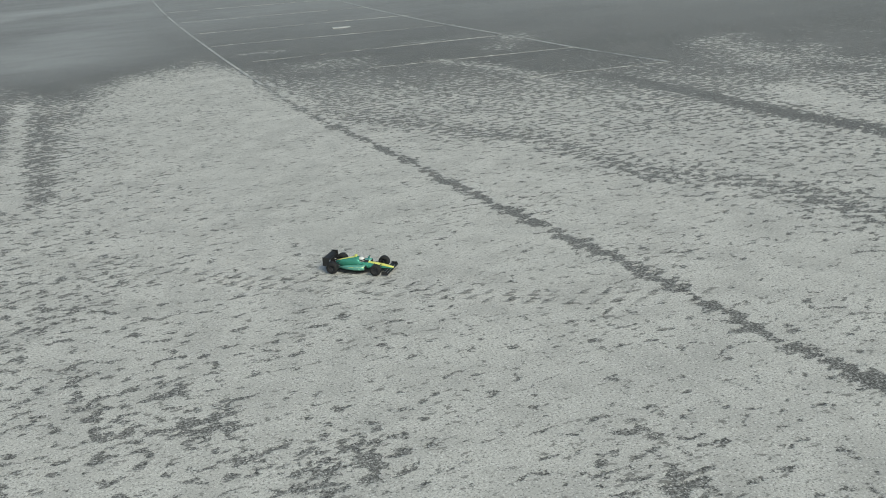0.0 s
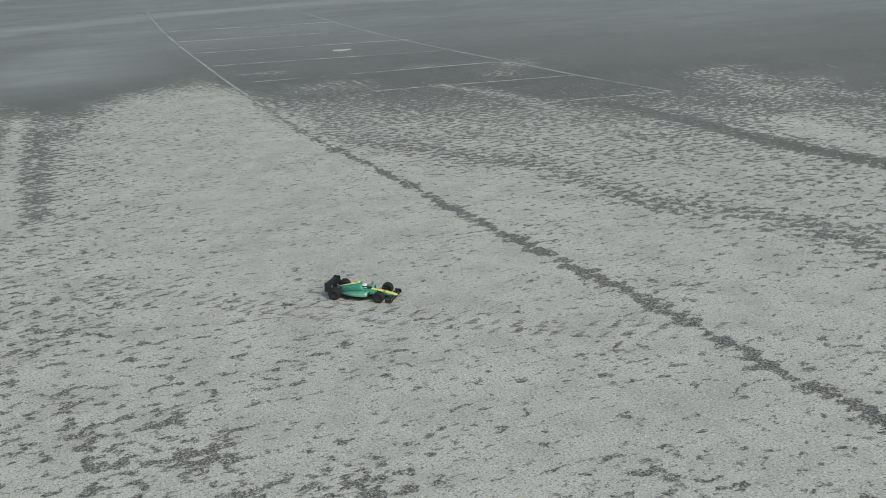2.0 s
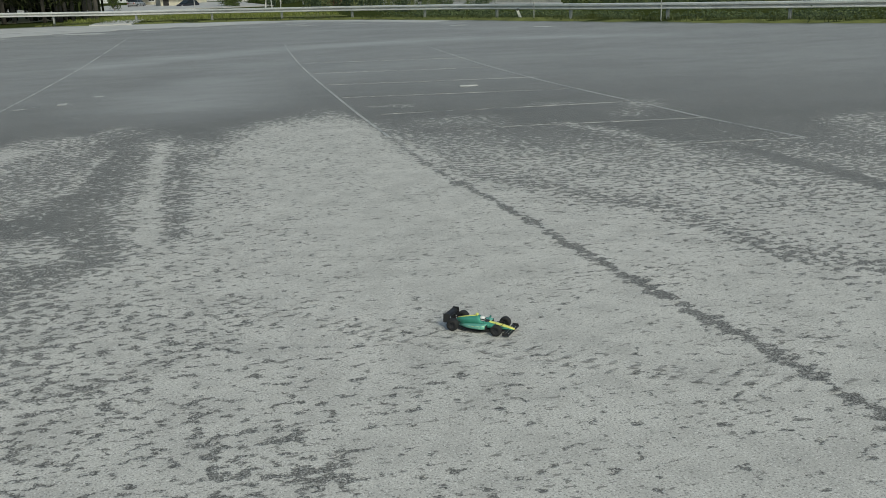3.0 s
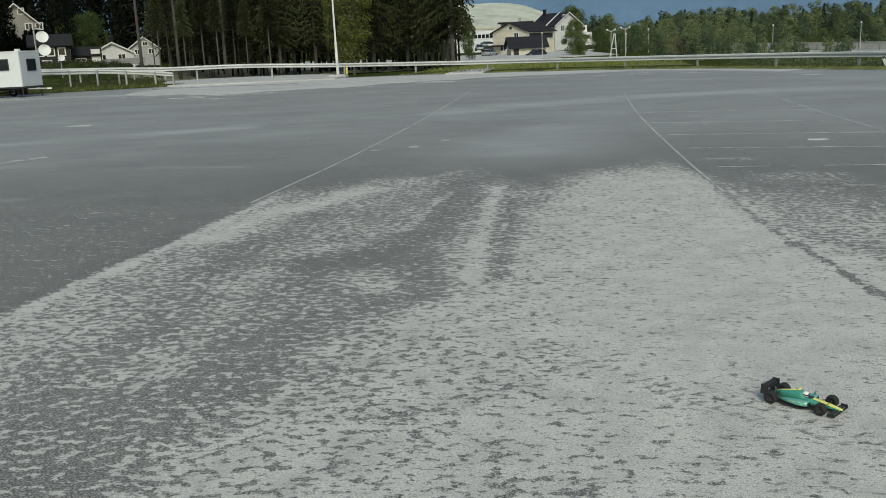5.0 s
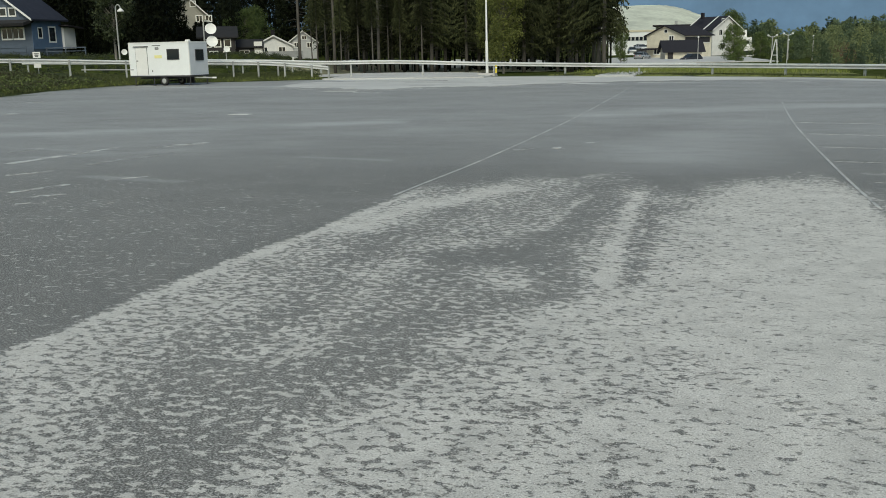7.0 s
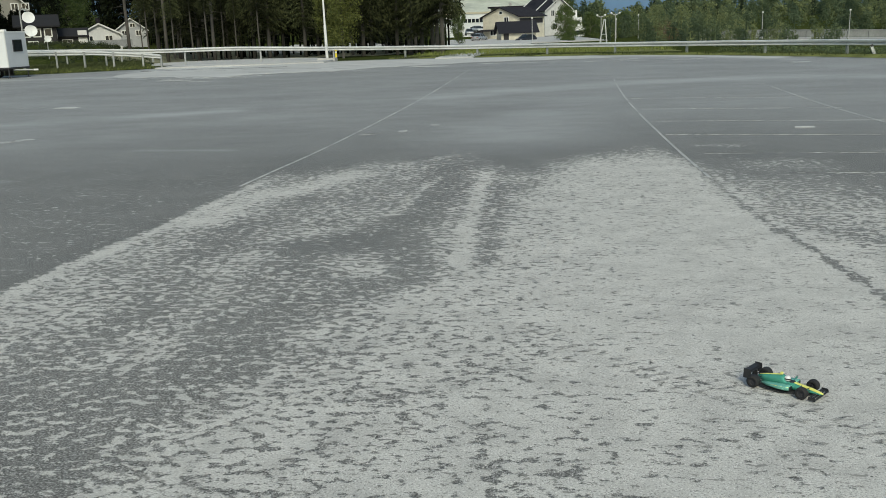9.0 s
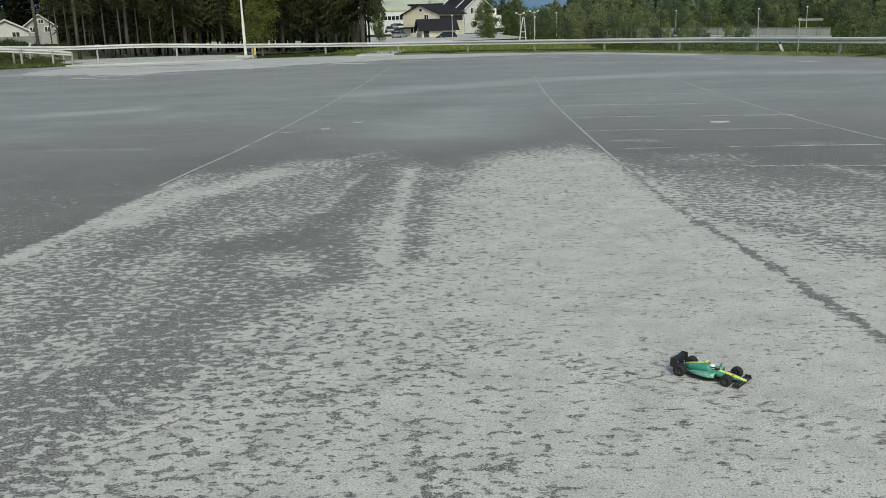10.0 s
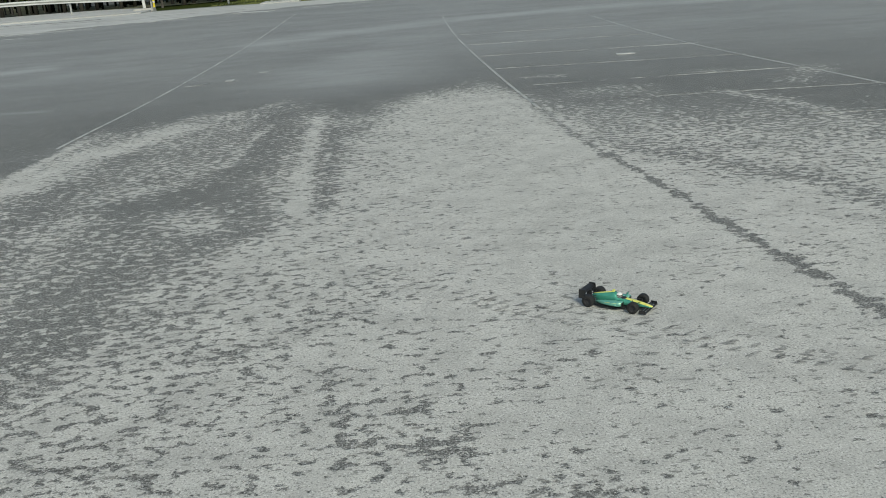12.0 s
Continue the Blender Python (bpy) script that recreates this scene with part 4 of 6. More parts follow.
    for x, z in ((-0.2, 0.096), (-0.207, 0.106)):
        rear.loft([[(x + 0.018, s * 0.07, z - 0.003), (x + 0.018, s * 0.07, z), (x - 0.010, s * 0.07, z + 0.010), (x - 0.011, s * 0.07, z + 0.007)] for s in (-1, 1)])
    rear.box((-0.198, 0, 0.05), (0.024, 0.11, 0.004))
    rw = low_part("rear_wing", rear, BLACK_PLASTIC, car, "tall black rear wing")
    for side in (-1, 1):
        low_part("end_plate", Build().box((-0.2, side * 0.0715, 0.086), (0.05, 0.003, 0.07), top=0.86), BLACK_PLASTIC, rw)
    low_part("wing_pylon", Build().box((-0.186, 0, 0.068), (0.03, 0.008, 0.056)), BLACK_PLASTIC, rw)
    # wheels and arms
    for x, y, r, w in ((-0.155, 0.08, 0.037, 0.044), (-0.155, -0.08, 0.037, 0.044), (0.134, 0.078, 0.035, 0.036), (0.134, -0.078, 0.035, 0.036)):
        h = w / 2
        tyre = Build().lathe([(r * 0.62, -h), (r * 0.9, -h), (r * 0.985, -h * 0.8), (r, -h * 0.4), (r, h * 0.4), (r * 0.985, h * 0.8), (r * 0.9, h), (r * 0.62, h), (r * 0.6, h * 0.7), (r * 0.6, -h * 0.7), (r * 0.62, -h)], (x, y, r), (0, 1, 0), 24)
        wheel = part("wheel", tyre, BLACK_RUBBER, car, "black slick tyre", True)
        rim = Build().lathe([(r * 0.6, -h * 0.7), (r * 0.55, -h * 0.6), (r * 0.2, -h * 0.45), (0.0, -h * 0.45)], (x, y, r), (0, 1, 0), 16).lathe([(r * 0.6, h * 0.7), (r * 0.55, h * 0.6), (r * 0.2, h * 0.45), (0.0, h * 0.45)], (x, y, r), (0, 1, 0), 16)
        for k in range(5):
            a = 2 * math.pi * k / 5
            for s in (-1, 1):
                rim.tube([(x, y + s * h * 0.55, r), (x + r * 0.56 * math.cos(a), y + s * h * 0.62, r + r * 0.56 * math.sin(a))], 0.003, 5)
        part("rim", rim, DARK_STEEL, wheel, "dark five-spoke rim")
        arms = Build()
        for dx in (-0.03, 0.022):
            arms.tube([(x + dx, math.copysign(0.018, y), 0.038), (x, y * 0.78, 0.03)], 0.0024, 5)
            arms.tube([(x + dx, math.copysign(0.016, y), 0.055), (x, y * 0.78, 0.045)], 0.002, 5)
        part("suspension_arm", arms, BLACK_PLASTIC, car)
    return car


racing_car(pose(1.22, 4.98, 0.0, 0, 0, -38) @ Matrix.Scale(0.95, 4))


# ---- the work trailer ----
def window(parent, c, m, w, h, material=None, depth=0.06, mullions=0, trim=0.0, bars=0):
    """A framed pane on a wall; m turns the wall's own axes (x along, y out) into its parent's."""
    def at(x, y, z):
        return m @ Vector((x, y, z)) + Vector(c)
    b = Build()
    t = trim or min(0.16, 0.14 * min(w, h) + 0.03)
    for q, s in (((0, 0, h / 2 + t / 2), (w + 2 * t, depth, t)), ((0, 0, -h / 2 - t / 2), (w + 2 * t, depth, t)), ((w / 2 + t / 2, 0, 0), (t, depth, h)), ((-w / 2 - t / 2, 0, 0), (t, depth, h))):
        b.box(at(*q), s, m)
    win = part("window", b, material or WHITE_PAINT, parent)
    for i in range(mullions):
        part("mullion", Build().box(at(-w / 2 + w * (i + 1) / (mullions + 1), 0, 0), (t * 0.6, depth * 0.8, h), m), material or WHITE_PAINT, win)
    for i in range(bars):
        part("glazing_bar", Build().box(at(0, 0.002, -h / 2 + h * (i + 1) / (bars + 1)), (w, depth * 0.7, t * 0.5), m), material or WHITE_PAINT, win)
    part("pane", Build().box(at(0, -depth * 0.18, 0), (w, depth * 0.3, h), m), GLASS, win)
    return win


def work_trailer(m, L=4.75, W=2.2, H=2.14):
    """Long side faces -y; the drawbar end is +x."""
    tr = thing("work_trailer", "white box trailer cabin parked at the edge of the lot", "trailer", m)
    z0 = 0.67
    I3 = Matrix.Identity(3)
    body = part("body", Build().box((0, 0, z0 + H / 2), (L, W, H), bevel=0.04), WHITE_PANEL, tr, "plain white panel cabin")
    # Greyer sheet over the white end: the shade there is in its colour.
    end = part("end_shade_panel", Build().box((L / 2 + 0.008, 0, z0 + H / 2), (0.012, W - 0.12, H - 0.06)), GREY_PANEL, body, "pale grey end wall with its shade in the colour")
    for x in (-L / 2 + 0.02, L / 2 - 0.02):
        part("corner_trim", Build().box((x, -W / 2 - 0.006, z0 + H / 2), (0.06, 0.02, H)), WHITE_PAINT, body)
    part("roof_trim", Build().box((0, 0, z0 + H + 0.03), (L + 0.06, W + 0.06, 0.06), bevel=0.04), WHITE_PAINT, body)
    part("bottom_rail", Build().box((0, 0, z0 - 0.05), (L + 0.02, W + 0.02, 0.1)), DARK_STEEL, body)
    door = part("door", Build().box((-L / 2 + 1.0, -W / 2 - 0.012, z0 + 0.94), (0.9, 0.03, 1.78)), WHITE_PAINT, tr, "white door with a dark gap round it")
    part("door_gap", Build().box((-L / 2 + 0.535, -W / 2 - 0.006, z0 + 0.94), (0.018, 0.014, 1.84)).box((-L / 2 + 1.465, -W / 2 - 0.006, z0 + 0.94), (0.018, 0.014, 1.84)), DARK_STEEL, door)
    part("handle", Build().box((-L / 2 + 0.66, -W / 2 - 0.045, z0 + 0.98), (0.12, 0.04, 0.06)), DARK_STEEL, door, "dark door handle")
    part("rain_strip", Build().box((-L / 2 + 1.0, -W / 2 - 0.05, z0 + 1.92), (1.15, 0.09, 0.05)), DARK_STEEL, door, "dark rain strip over the door")
    window(tr, (1.14, -W / 2 - 0.02, z0 + 1.38), I3, 0.86, 0.62, DARK_STEEL, trim=0.04)
    window(tr, (L / 2 + 0.03, 0.05, z0 + 1.32), Matrix.Rotation(radians(90), 3, "Z"), 0.86, 0.66, DARK_STEEL, trim=0.04)
    part("notice", Build().box((-0.05, -W / 2 - 0.006, z0 + 1.24), (0.58, 0.012, 0.2)), surface("pale_yellow_sticker", (0.70, 0.66, 0.30), 0.6, vary=0.08, scale=5, fine=40, bump=0), tr, "faded yellow sticker")
    part("vent_strip", Build().box((-0.15, -W / 2 - 0.012, z0 + 1.97), (0.65, 0.024, 0.04)), DARK_STEEL, tr)
    for i, w in enumerate((0.26, 0.32, 0.28)):
        part("lettering_bar", Build().box((-0.12, -W / 2 - 0.005, z0 + 1.86 - 0.07 * i), (w, 0.01, 0.035)), DARK_STEEL, tr)
    part("socket", Build().box((-L / 2 + 1.8, -W / 2 - 0.02, z0 + 0.3), (0.06, 0.04, 0.09)), DARK_STEEL, tr)
    for x, y in ((0.25, -W / 2 + 0.12), (0.25, W / 2 - 0.12)):
        r = 0.3
        tyre = part("wheel", Build().lathe([(0.17, -0.09), (0.27, -0.1), (r, -0.06), (r, 0.06), (0.27, 0.1), (0.17, 0.09)], (x, y, r), (0, 1, 0), 20), BLACK_RUBBER, tr, smooth=True)
        part("rim", Build().lathe([(0.0, -0.05), (0.08, -0.06), (0.17, -0.09), (0.17, 0.09), (0.0, 0.05)], (x, y, r), (0, 1, 0), 16), POST_STEEL, tyre, "grey steel rim", True)
    part("mudguard", Build().box((1.0, W / 2 - 0.2, 0.32), (0.6, 0.06, 0.44)), BLACK_PLASTIC, tr)
    part("axle_frame", Build().box((0, 0.3, 0.48), (L * 0.9, 0.1, 0.1)).box((0, -0.3, 0.48), (L * 0.9, 0.1, 0.1)).tube([(0.25, -0.95, 0.3), (0.25, 0.95, 0.3)], 0.04, 8), DARK_STEEL, tr)
    bar = part("drawbar", Build().tube([(L / 2 - 0.1, -0.5, 0.5), (L / 2 + 1.0, 0.0, 0.46)], 0.045, 6).tube([(L / 2 - 0.1, 0.5, 0.5), (L / 2 + 1.0, 0.0, 0.46)], 0.045, 6), POST_STEEL, tr)
    part("coupling", Build().box((L / 2 + 1.12, 0, 0.47), (0.3, 0.1, 0.1), bevel=0.02), WHITE_PAINT, bar, "white coupling head")
    for x, y in ((-L / 2 + 0.3, -W / 2 + 0.1), (-L / 2 + 1.8, -W / 2 + 0.1), (L / 2 - 0.1, -W / 2 + 0.1), (-L / 2 + 0.3, W / 2 - 0.1), (L / 2 - 0.1, W / 2 - 0.1)):
        part("support_leg", Build().tube([(x, y, 0.0), (x, y, z0)], 0.035, 6).box((x, y, 0.012), (0.18, 0.18, 0.024)), DARK_STEEL, tr)
    part("roof_vent", Build().box((L / 2 - 0.5, -0.4, z0 + H + 0.12), (0.3, 0.25, 0.14), top=0.8), WHITE_PAINT, tr)
    return tr


work_trailer(pose(-36.41, 55.45, 0.0, 0, 0, -2.0))


def satellite_dish(parent_label, c, facing, r, pole_to):
    d = thing("satellite_dish", parent_label, "satellite dish")
    f = Vector(facing).normalized()
    prof = [(r * k / 6, 0.28 * r * (k / 6) ** 2) for k in range(7)]
    bowl = Build().lathe(prof + [(r * 1.02, 0.28 * r), (r * 1.0, 0.28 * r - 0.03)] + [(r * k / 6, 0.28 * r * (k / 6) ** 2 - 0.035) for k in range(5, -1, -1)], c, f, 24)
    part("bowl", bowl, WHITE_PAINT, d, smooth=True)
    q = Vector(c) + f * r * 0.8 + Vector((0, 0, -0.1 * r))
    part("feed_arm", Build().tube([Vector(c) + Vector((0, 0, -r * 0.9)) + f * 0.2 * r, q], 0.005, 6).box(q, (0.04, 0.04, 0.05)), WHITE_PAINT, d)
    part("mount", Build().tube([Vector(c) - f * 0.03, Vector(c) - f * 0.25, pole_to], 0.035, 6), POST_STEEL, d)
    return d


mast = thing("dish_mast", "grey steel mast carrying two white dishes behind the trailer", "mast")
MX, MY = -36.25, 59.9
part("mast_pole", Build().tube([(MX, MY, 0.6), (MX, MY, 4.2), (MX + 0.12, MY, 4.35), (MX + 0.5, MY + 0.1, 4.35)], 0.05, 8), POST_STEEL, mast)
satellite_dish("round white satellite dish on a mast by the trailer", (-35.83, 60.15, 3.78), (0.55, -0.8, 0.35), 0.4, (MX, MY, 3.7))
satellite_dish("round white satellite dish below another on the mast", (-35.78, 60.16, 2.89), (0.55, -0.8, 0.35), 0.4, (MX, MY, 2.9))
DX, DY, DZ = (-40.87, 71.00, 2.39)
satellite_dish("small white satellite dish on a short post", (DX, DY, DZ), (0.55, -0.8, 0.3), 0.26, (DX - 0.2, DY + 0.2, DZ - 0.2))
solid("dish_post", Build().tube([(DX - 0.2, DY + 0.2, 0.8), (DX - 0.2, DY + 0.2, DZ)], 0.04, 6), POST_STEEL, "thin grey steel post holding a small dish", "post")
DX, DY, DZ = (-49.02, 68.11, 2.32)
satellite_dish("small pale round disc fixed to the lamp post", (DX, DY, DZ), (0.6, -0.8, 0.1), 0.24, (DX, DY + 0.2, DZ))


# ---- guardrails ----
def guardrail(path, height, spacing, label, ahead=0.0):
    """path: (x, y, ground) points; a W-shaped beam on posts, which may stand on the lot's side of it."""
    rail = thing("guardrail", label, "guardrail")
    p = smooth_path(path, 10)
    prof = [(0.0, -0.15), (0.08, -0.125), (0.08, -0.085), (-0.05, -0.04), (-0.05, 0.02), (0.08, 0.05), (0.08, 0.125), (0.0, 0.15), (-0.08, 0.145), (-0.08, -0.145)]
    rows = []
    for i, q in enumerate(p):
        d = (p[min(i + 1, len(p) - 1)] - p[max(i - 1, 0)]).normalized()
        out = Vector((d.y, -d.x, 0)).normalized()
        rows.append([q + out * (0.1 + a) + Vector((0, 0, height - 0.13 + h)) for a, h in prof])
    part("beam", Build().loft(rows), GALVANISED, rail, "pale galvanised beam")
    # The shadow under the upper ridge is a darker strip in the recess.
    inner = [[r[3] + (r[2] - r[3]) * 0.12, r[4] + (r[5] - r[4]) * 0.12, r[4] - (r[5] - r[4]) * 0.05, r[3] - (r[2] - r[3]) * 0.05] for r in rows]
    part("groove_shade", Build().loft(inner), GROOVE_SHADE_AND_POLE, rail, "darker strip for the shade along the beam's groove")
    length, run = 0.0, 0.4
    for i in range(len(p) - 1):
        seg = (p[i + 1] - p[i]).length
        while run <= length + seg:
            q = p[i].lerp(p[i + 1], (run - length) / seg)
            d = (p[i + 1] - p[i]).normalized()
            rot = Matrix.Rotation(math.atan2(d.y, d.x), 3, "Z")
            part("post", Build().box(q + Vector((d.y, -d.x, 0)) * ahead + Vector((0, 0, height / 2 - 0.27)), (0.13, 0.14, height + 0.5), rot, bevel=0.02), POST_STEEL, rail)
            run += spacing if isinstance(spacing, float) else spacing[q.x > spacing[2]]
        length += seg
    part("post", Build().box(p[-1] + Vector((0, 0, height / 2 - 0.15)), (0.13, 0.14, height + 0.26), bevel=0.02), POST_STEEL, rail)
    return rail


RAIL = [(-38.6, 62.7, 0.83), (-36.0, 63.8, 0.74), (-33.2, 64.85, 0.66), (-29.6, 66.3, 0.5), (-24.5, 68.4, 0.45), (-17.8, 69.4, 0.2), (-9, 68.6, 0.0), (-2, 66.4, -0.08), (6, 60.2, -0.1), (13, 52.3, -0.1), (17.6, 43.2, -0.1), (23.0, 35.4, -0.1), (30.6, 27.2, -0.1), (37.5, 20.5, -0.1)]
guardrail(RAIL, 0.82, 5.6, "long galvanised steel guardrail on posts at the lot's edge")
guardrail([(-52, 46, 1.35), (-46.6, 53.6, 1.2), (-42.2, 58.5, 0.95), (-36.2, 63.2, 0.75), (-33.0, 64.0, 0.62), (-30.6, 64.5, 0.42), (-28.85, 65.0, 0.22)], 0.72, (3.9, 2.05, -37.5), "galvanised guardrail on the grass bank behind the trailer", 0.26)
guardrail([(-50, 57, 1.2), (-44.5, 62.6, 1.0), (-37.5, 67.4, 0.75), (-31.5, 69.5, 0.6)], 0.6, 4.0, "second low guardrail across the road behind the bank")


# ---- posts, lamps and signs ----
def pole_with_base(c, height):
    x, y = c
    t = thing("flagpole", "tall white pole in a low concrete block", "pole")
    part("pole", Build().tube([(x, y, 0.2), (x - 0.02, y, 2.6), (x - 0.02, y, 2.62), (x - 0.06, y, height)], [0.11, 0.10, 0.075, 0.045], 10), WHITE_PAINT, t)
    part("base_block", Build().box((x + 0.05, y - 0.2, 0.11), (1.4, 1.1, 0.24), top=0.94, bevel=0.1), CONCRETE, t, "low pale concrete block")
    part("hinge_clamp", Build().box((x, y - 0.1, 1.05), (0.14, 0.12, 0.3)), GALVANISED, t)


pole_with_base((-17.2, 68.0), 9.5)
boll = thing("bollard", "yellow plastic marker post by the guardrail", "bollard")
part("marker_post", Build().tube([(-16.6, 68.4, 0.0), (-16.6, 68.4, 0.78)], 0.075, 10), YELLOW_PLASTIC, boll)
part("reflector_band", Build().tube([(-16.6, 68.4, 0.55), (-16.6, 68.4, 0.66)], 0.079, 10), WHITE_PAINT, boll)


def street_lamp(c, height, kind="hook", facing=(1, -0.5), label="grey steel street lamp"):
    x, y, z = c
    f = Vector((*facing, 0)).normalized()
    t = thing("street_lamp", label, "street lamp")
    if kind == "hook":
        path = [(x, y, z), (x, y, z + height * 0.9)]
        for k in range(7):
            a = math.pi * k / 6
            path.append(Vector((x, y, z + height * 0.9)) + f * 0.2 * (1 - math.cos(a)) + Vector((0, 0, 0.3 * math.sin(a))))
        part("pole", Build().tube(path, [0.075] + [0.05] * (len(path) - 1), 8), POST_STEEL, t)
        h = Vector((x, y, z + height * 0.9 - 0.28)) + f * 0.4
        part("shade", Build().lathe([(0.02, 0.3), (0.1, 0.26), (0.26, 0.1), (0.3, 0.0), (0.27, 0.0), (0.02, 0.14)], h, (0, 0, 1), 16), WHITE_PAINT, t, "round white shade", True)
    else:
        part("pole", Build().tube([(x, y, z), (x, y, z + height)], [0.065, 0.04], 8), GROOVE_SHADE_AND_POLE, t)
        arms = (-1, 1) if kind == "double" else (0,)
        for s in arms:
            h = Vector((x, y, z + height)) + f * 0.55 * s
            if s:
                part("arm", Build().tube([(x, y, z + height - 0.2), h + Vector((0, 0, 0.05))], 0.035, 6), GALVANISED, t)
            part("lantern", Build().lathe([(0.03, -0.14), (0.1, -0.07), (0.15, 0.04), (0.11, 0.1), (0.03, 0.13)], h + Vector((0, 0, 0.05)), (0, 0, 1), 12), WHITE_PAINT, t, "pale round lantern", True)


street_lamp((-50.05, 68.84, 1.71), 4.75, "hook", (0.8, 0.6), "grey lamp post with a hooked neck by the road")
street_lamp((-3.99, 139.89, -0.86), 3.85, "single", label="thin pale lamp post beside the cream garage")
street_lamp((7.28, 124.78, -0.65), 3.75, "double", (1, 0.2), "pale lamp post with two round lanterns")
street_lamp((5.57, 127.86, -0.57), 3.5, "double", (1, 0.3), "pale lamp post with two lanterns by a white frame")
street_lamp((11.45, 139.52, -0.81), 3.6, "single", label="thin lamp post among the bushes")
street_lamp((8.86, 149.71, -1.01), 3.4, "single", label="thin lamp post behind the double lamp")
for (x, y, z), h in (((28.42, 137.20, -0.07), 3.4), ((39.38, 134.46, -0.23), 3.4), ((48.69, 141.99, -0.34), 3.6)):
    street_lamp((x, y, z - 1.0), h + 0.2, "single", label="thin pale lamp post by the far bridge road")
frame_mast = thing("white_frame", "slim white leaning double post like an easel", "mast")
FX, FY, FZ = 5.5, 119.86, -0.41
for s in (-1, 1):
    part("leg", Build().tube([(FX + 0.42 * s, FY, FZ), (FX + 0.06 * s + 0.15, FY, FZ + 2.85)], 0.07, 6), GALVANISED, frame_mast)
part("crossbar", Build().tube([(FX - 0.2, FY, FZ + 1.0), (FX + 0.3, FY, FZ + 1.0)], 0.05, 6), GALVANISED, frame_mast)


def sign(c, z0, height, plate, label, material=None):
    x, y = c
    t = thing("road_sign", label, "sign")
    part("post", Build().tube([(x, y, z0), (x, y, z0 + height)], 0.026, 8), POST_STEEL, t)
    w, h = plate
    part("plate", Build().box((x, y - 0.05, z0 + height - h / 2), (w, 0.03, h), Matrix.Rotation(radians(20), 3, "Z"), bevel=0.004), material or WHITE_PAINT, t)
    return t


SX, SY = -46.72, 54.86
s1 = sign((SX, SY), 0.7, 1.7, (0.52, 0.42), "small white notice board on a post in the grass")
part("plate", Build().box((SX, SY - 0.06, 1.48), (0.5, 0.03, 0.36), Matrix.Rotation(radians(20), 3, "Z")), WHITE_PAINT, s1)
for i in range(3):
    part("lettering_bar", Build().box((SX + 0.02, SY - 0.09, 2.28 - 0.1 * i), (0.34 - 0.06 * i, 0.01, 0.05), Matrix.Rotation(radians(20), 3, "Z")), DARK_STEEL, s1)
sign((15.23, 45.52, 0.00)[:2], -0.1, 1.75, (0.2, 0.1), "thin grey post with a small plate behind the guardrail", POST_STEEL)
sign((18.80, 38.55, 0.00)[:2], -0.1, 1.95, (0.22, 0.2), "thin tall post with a small sign by the guardrail", POST_STEEL)
lean = thing("marker_post", "short white marker post leaning under the guardrail", "marker post")
part("stake", Build().box((15.2, 47.9, 0.2), (0.13, 0.1, 0.56), Matrix.Rotation(radians(-24), 3, "Y")), WHITE_PAINT, lean)
part("cap", Build().box((15.11, 47.9, 0.44), (0.14, 0.11, 0.1), Matrix.Rotation(radians(-24), 3, "Y")), DARK_STEEL, lean)


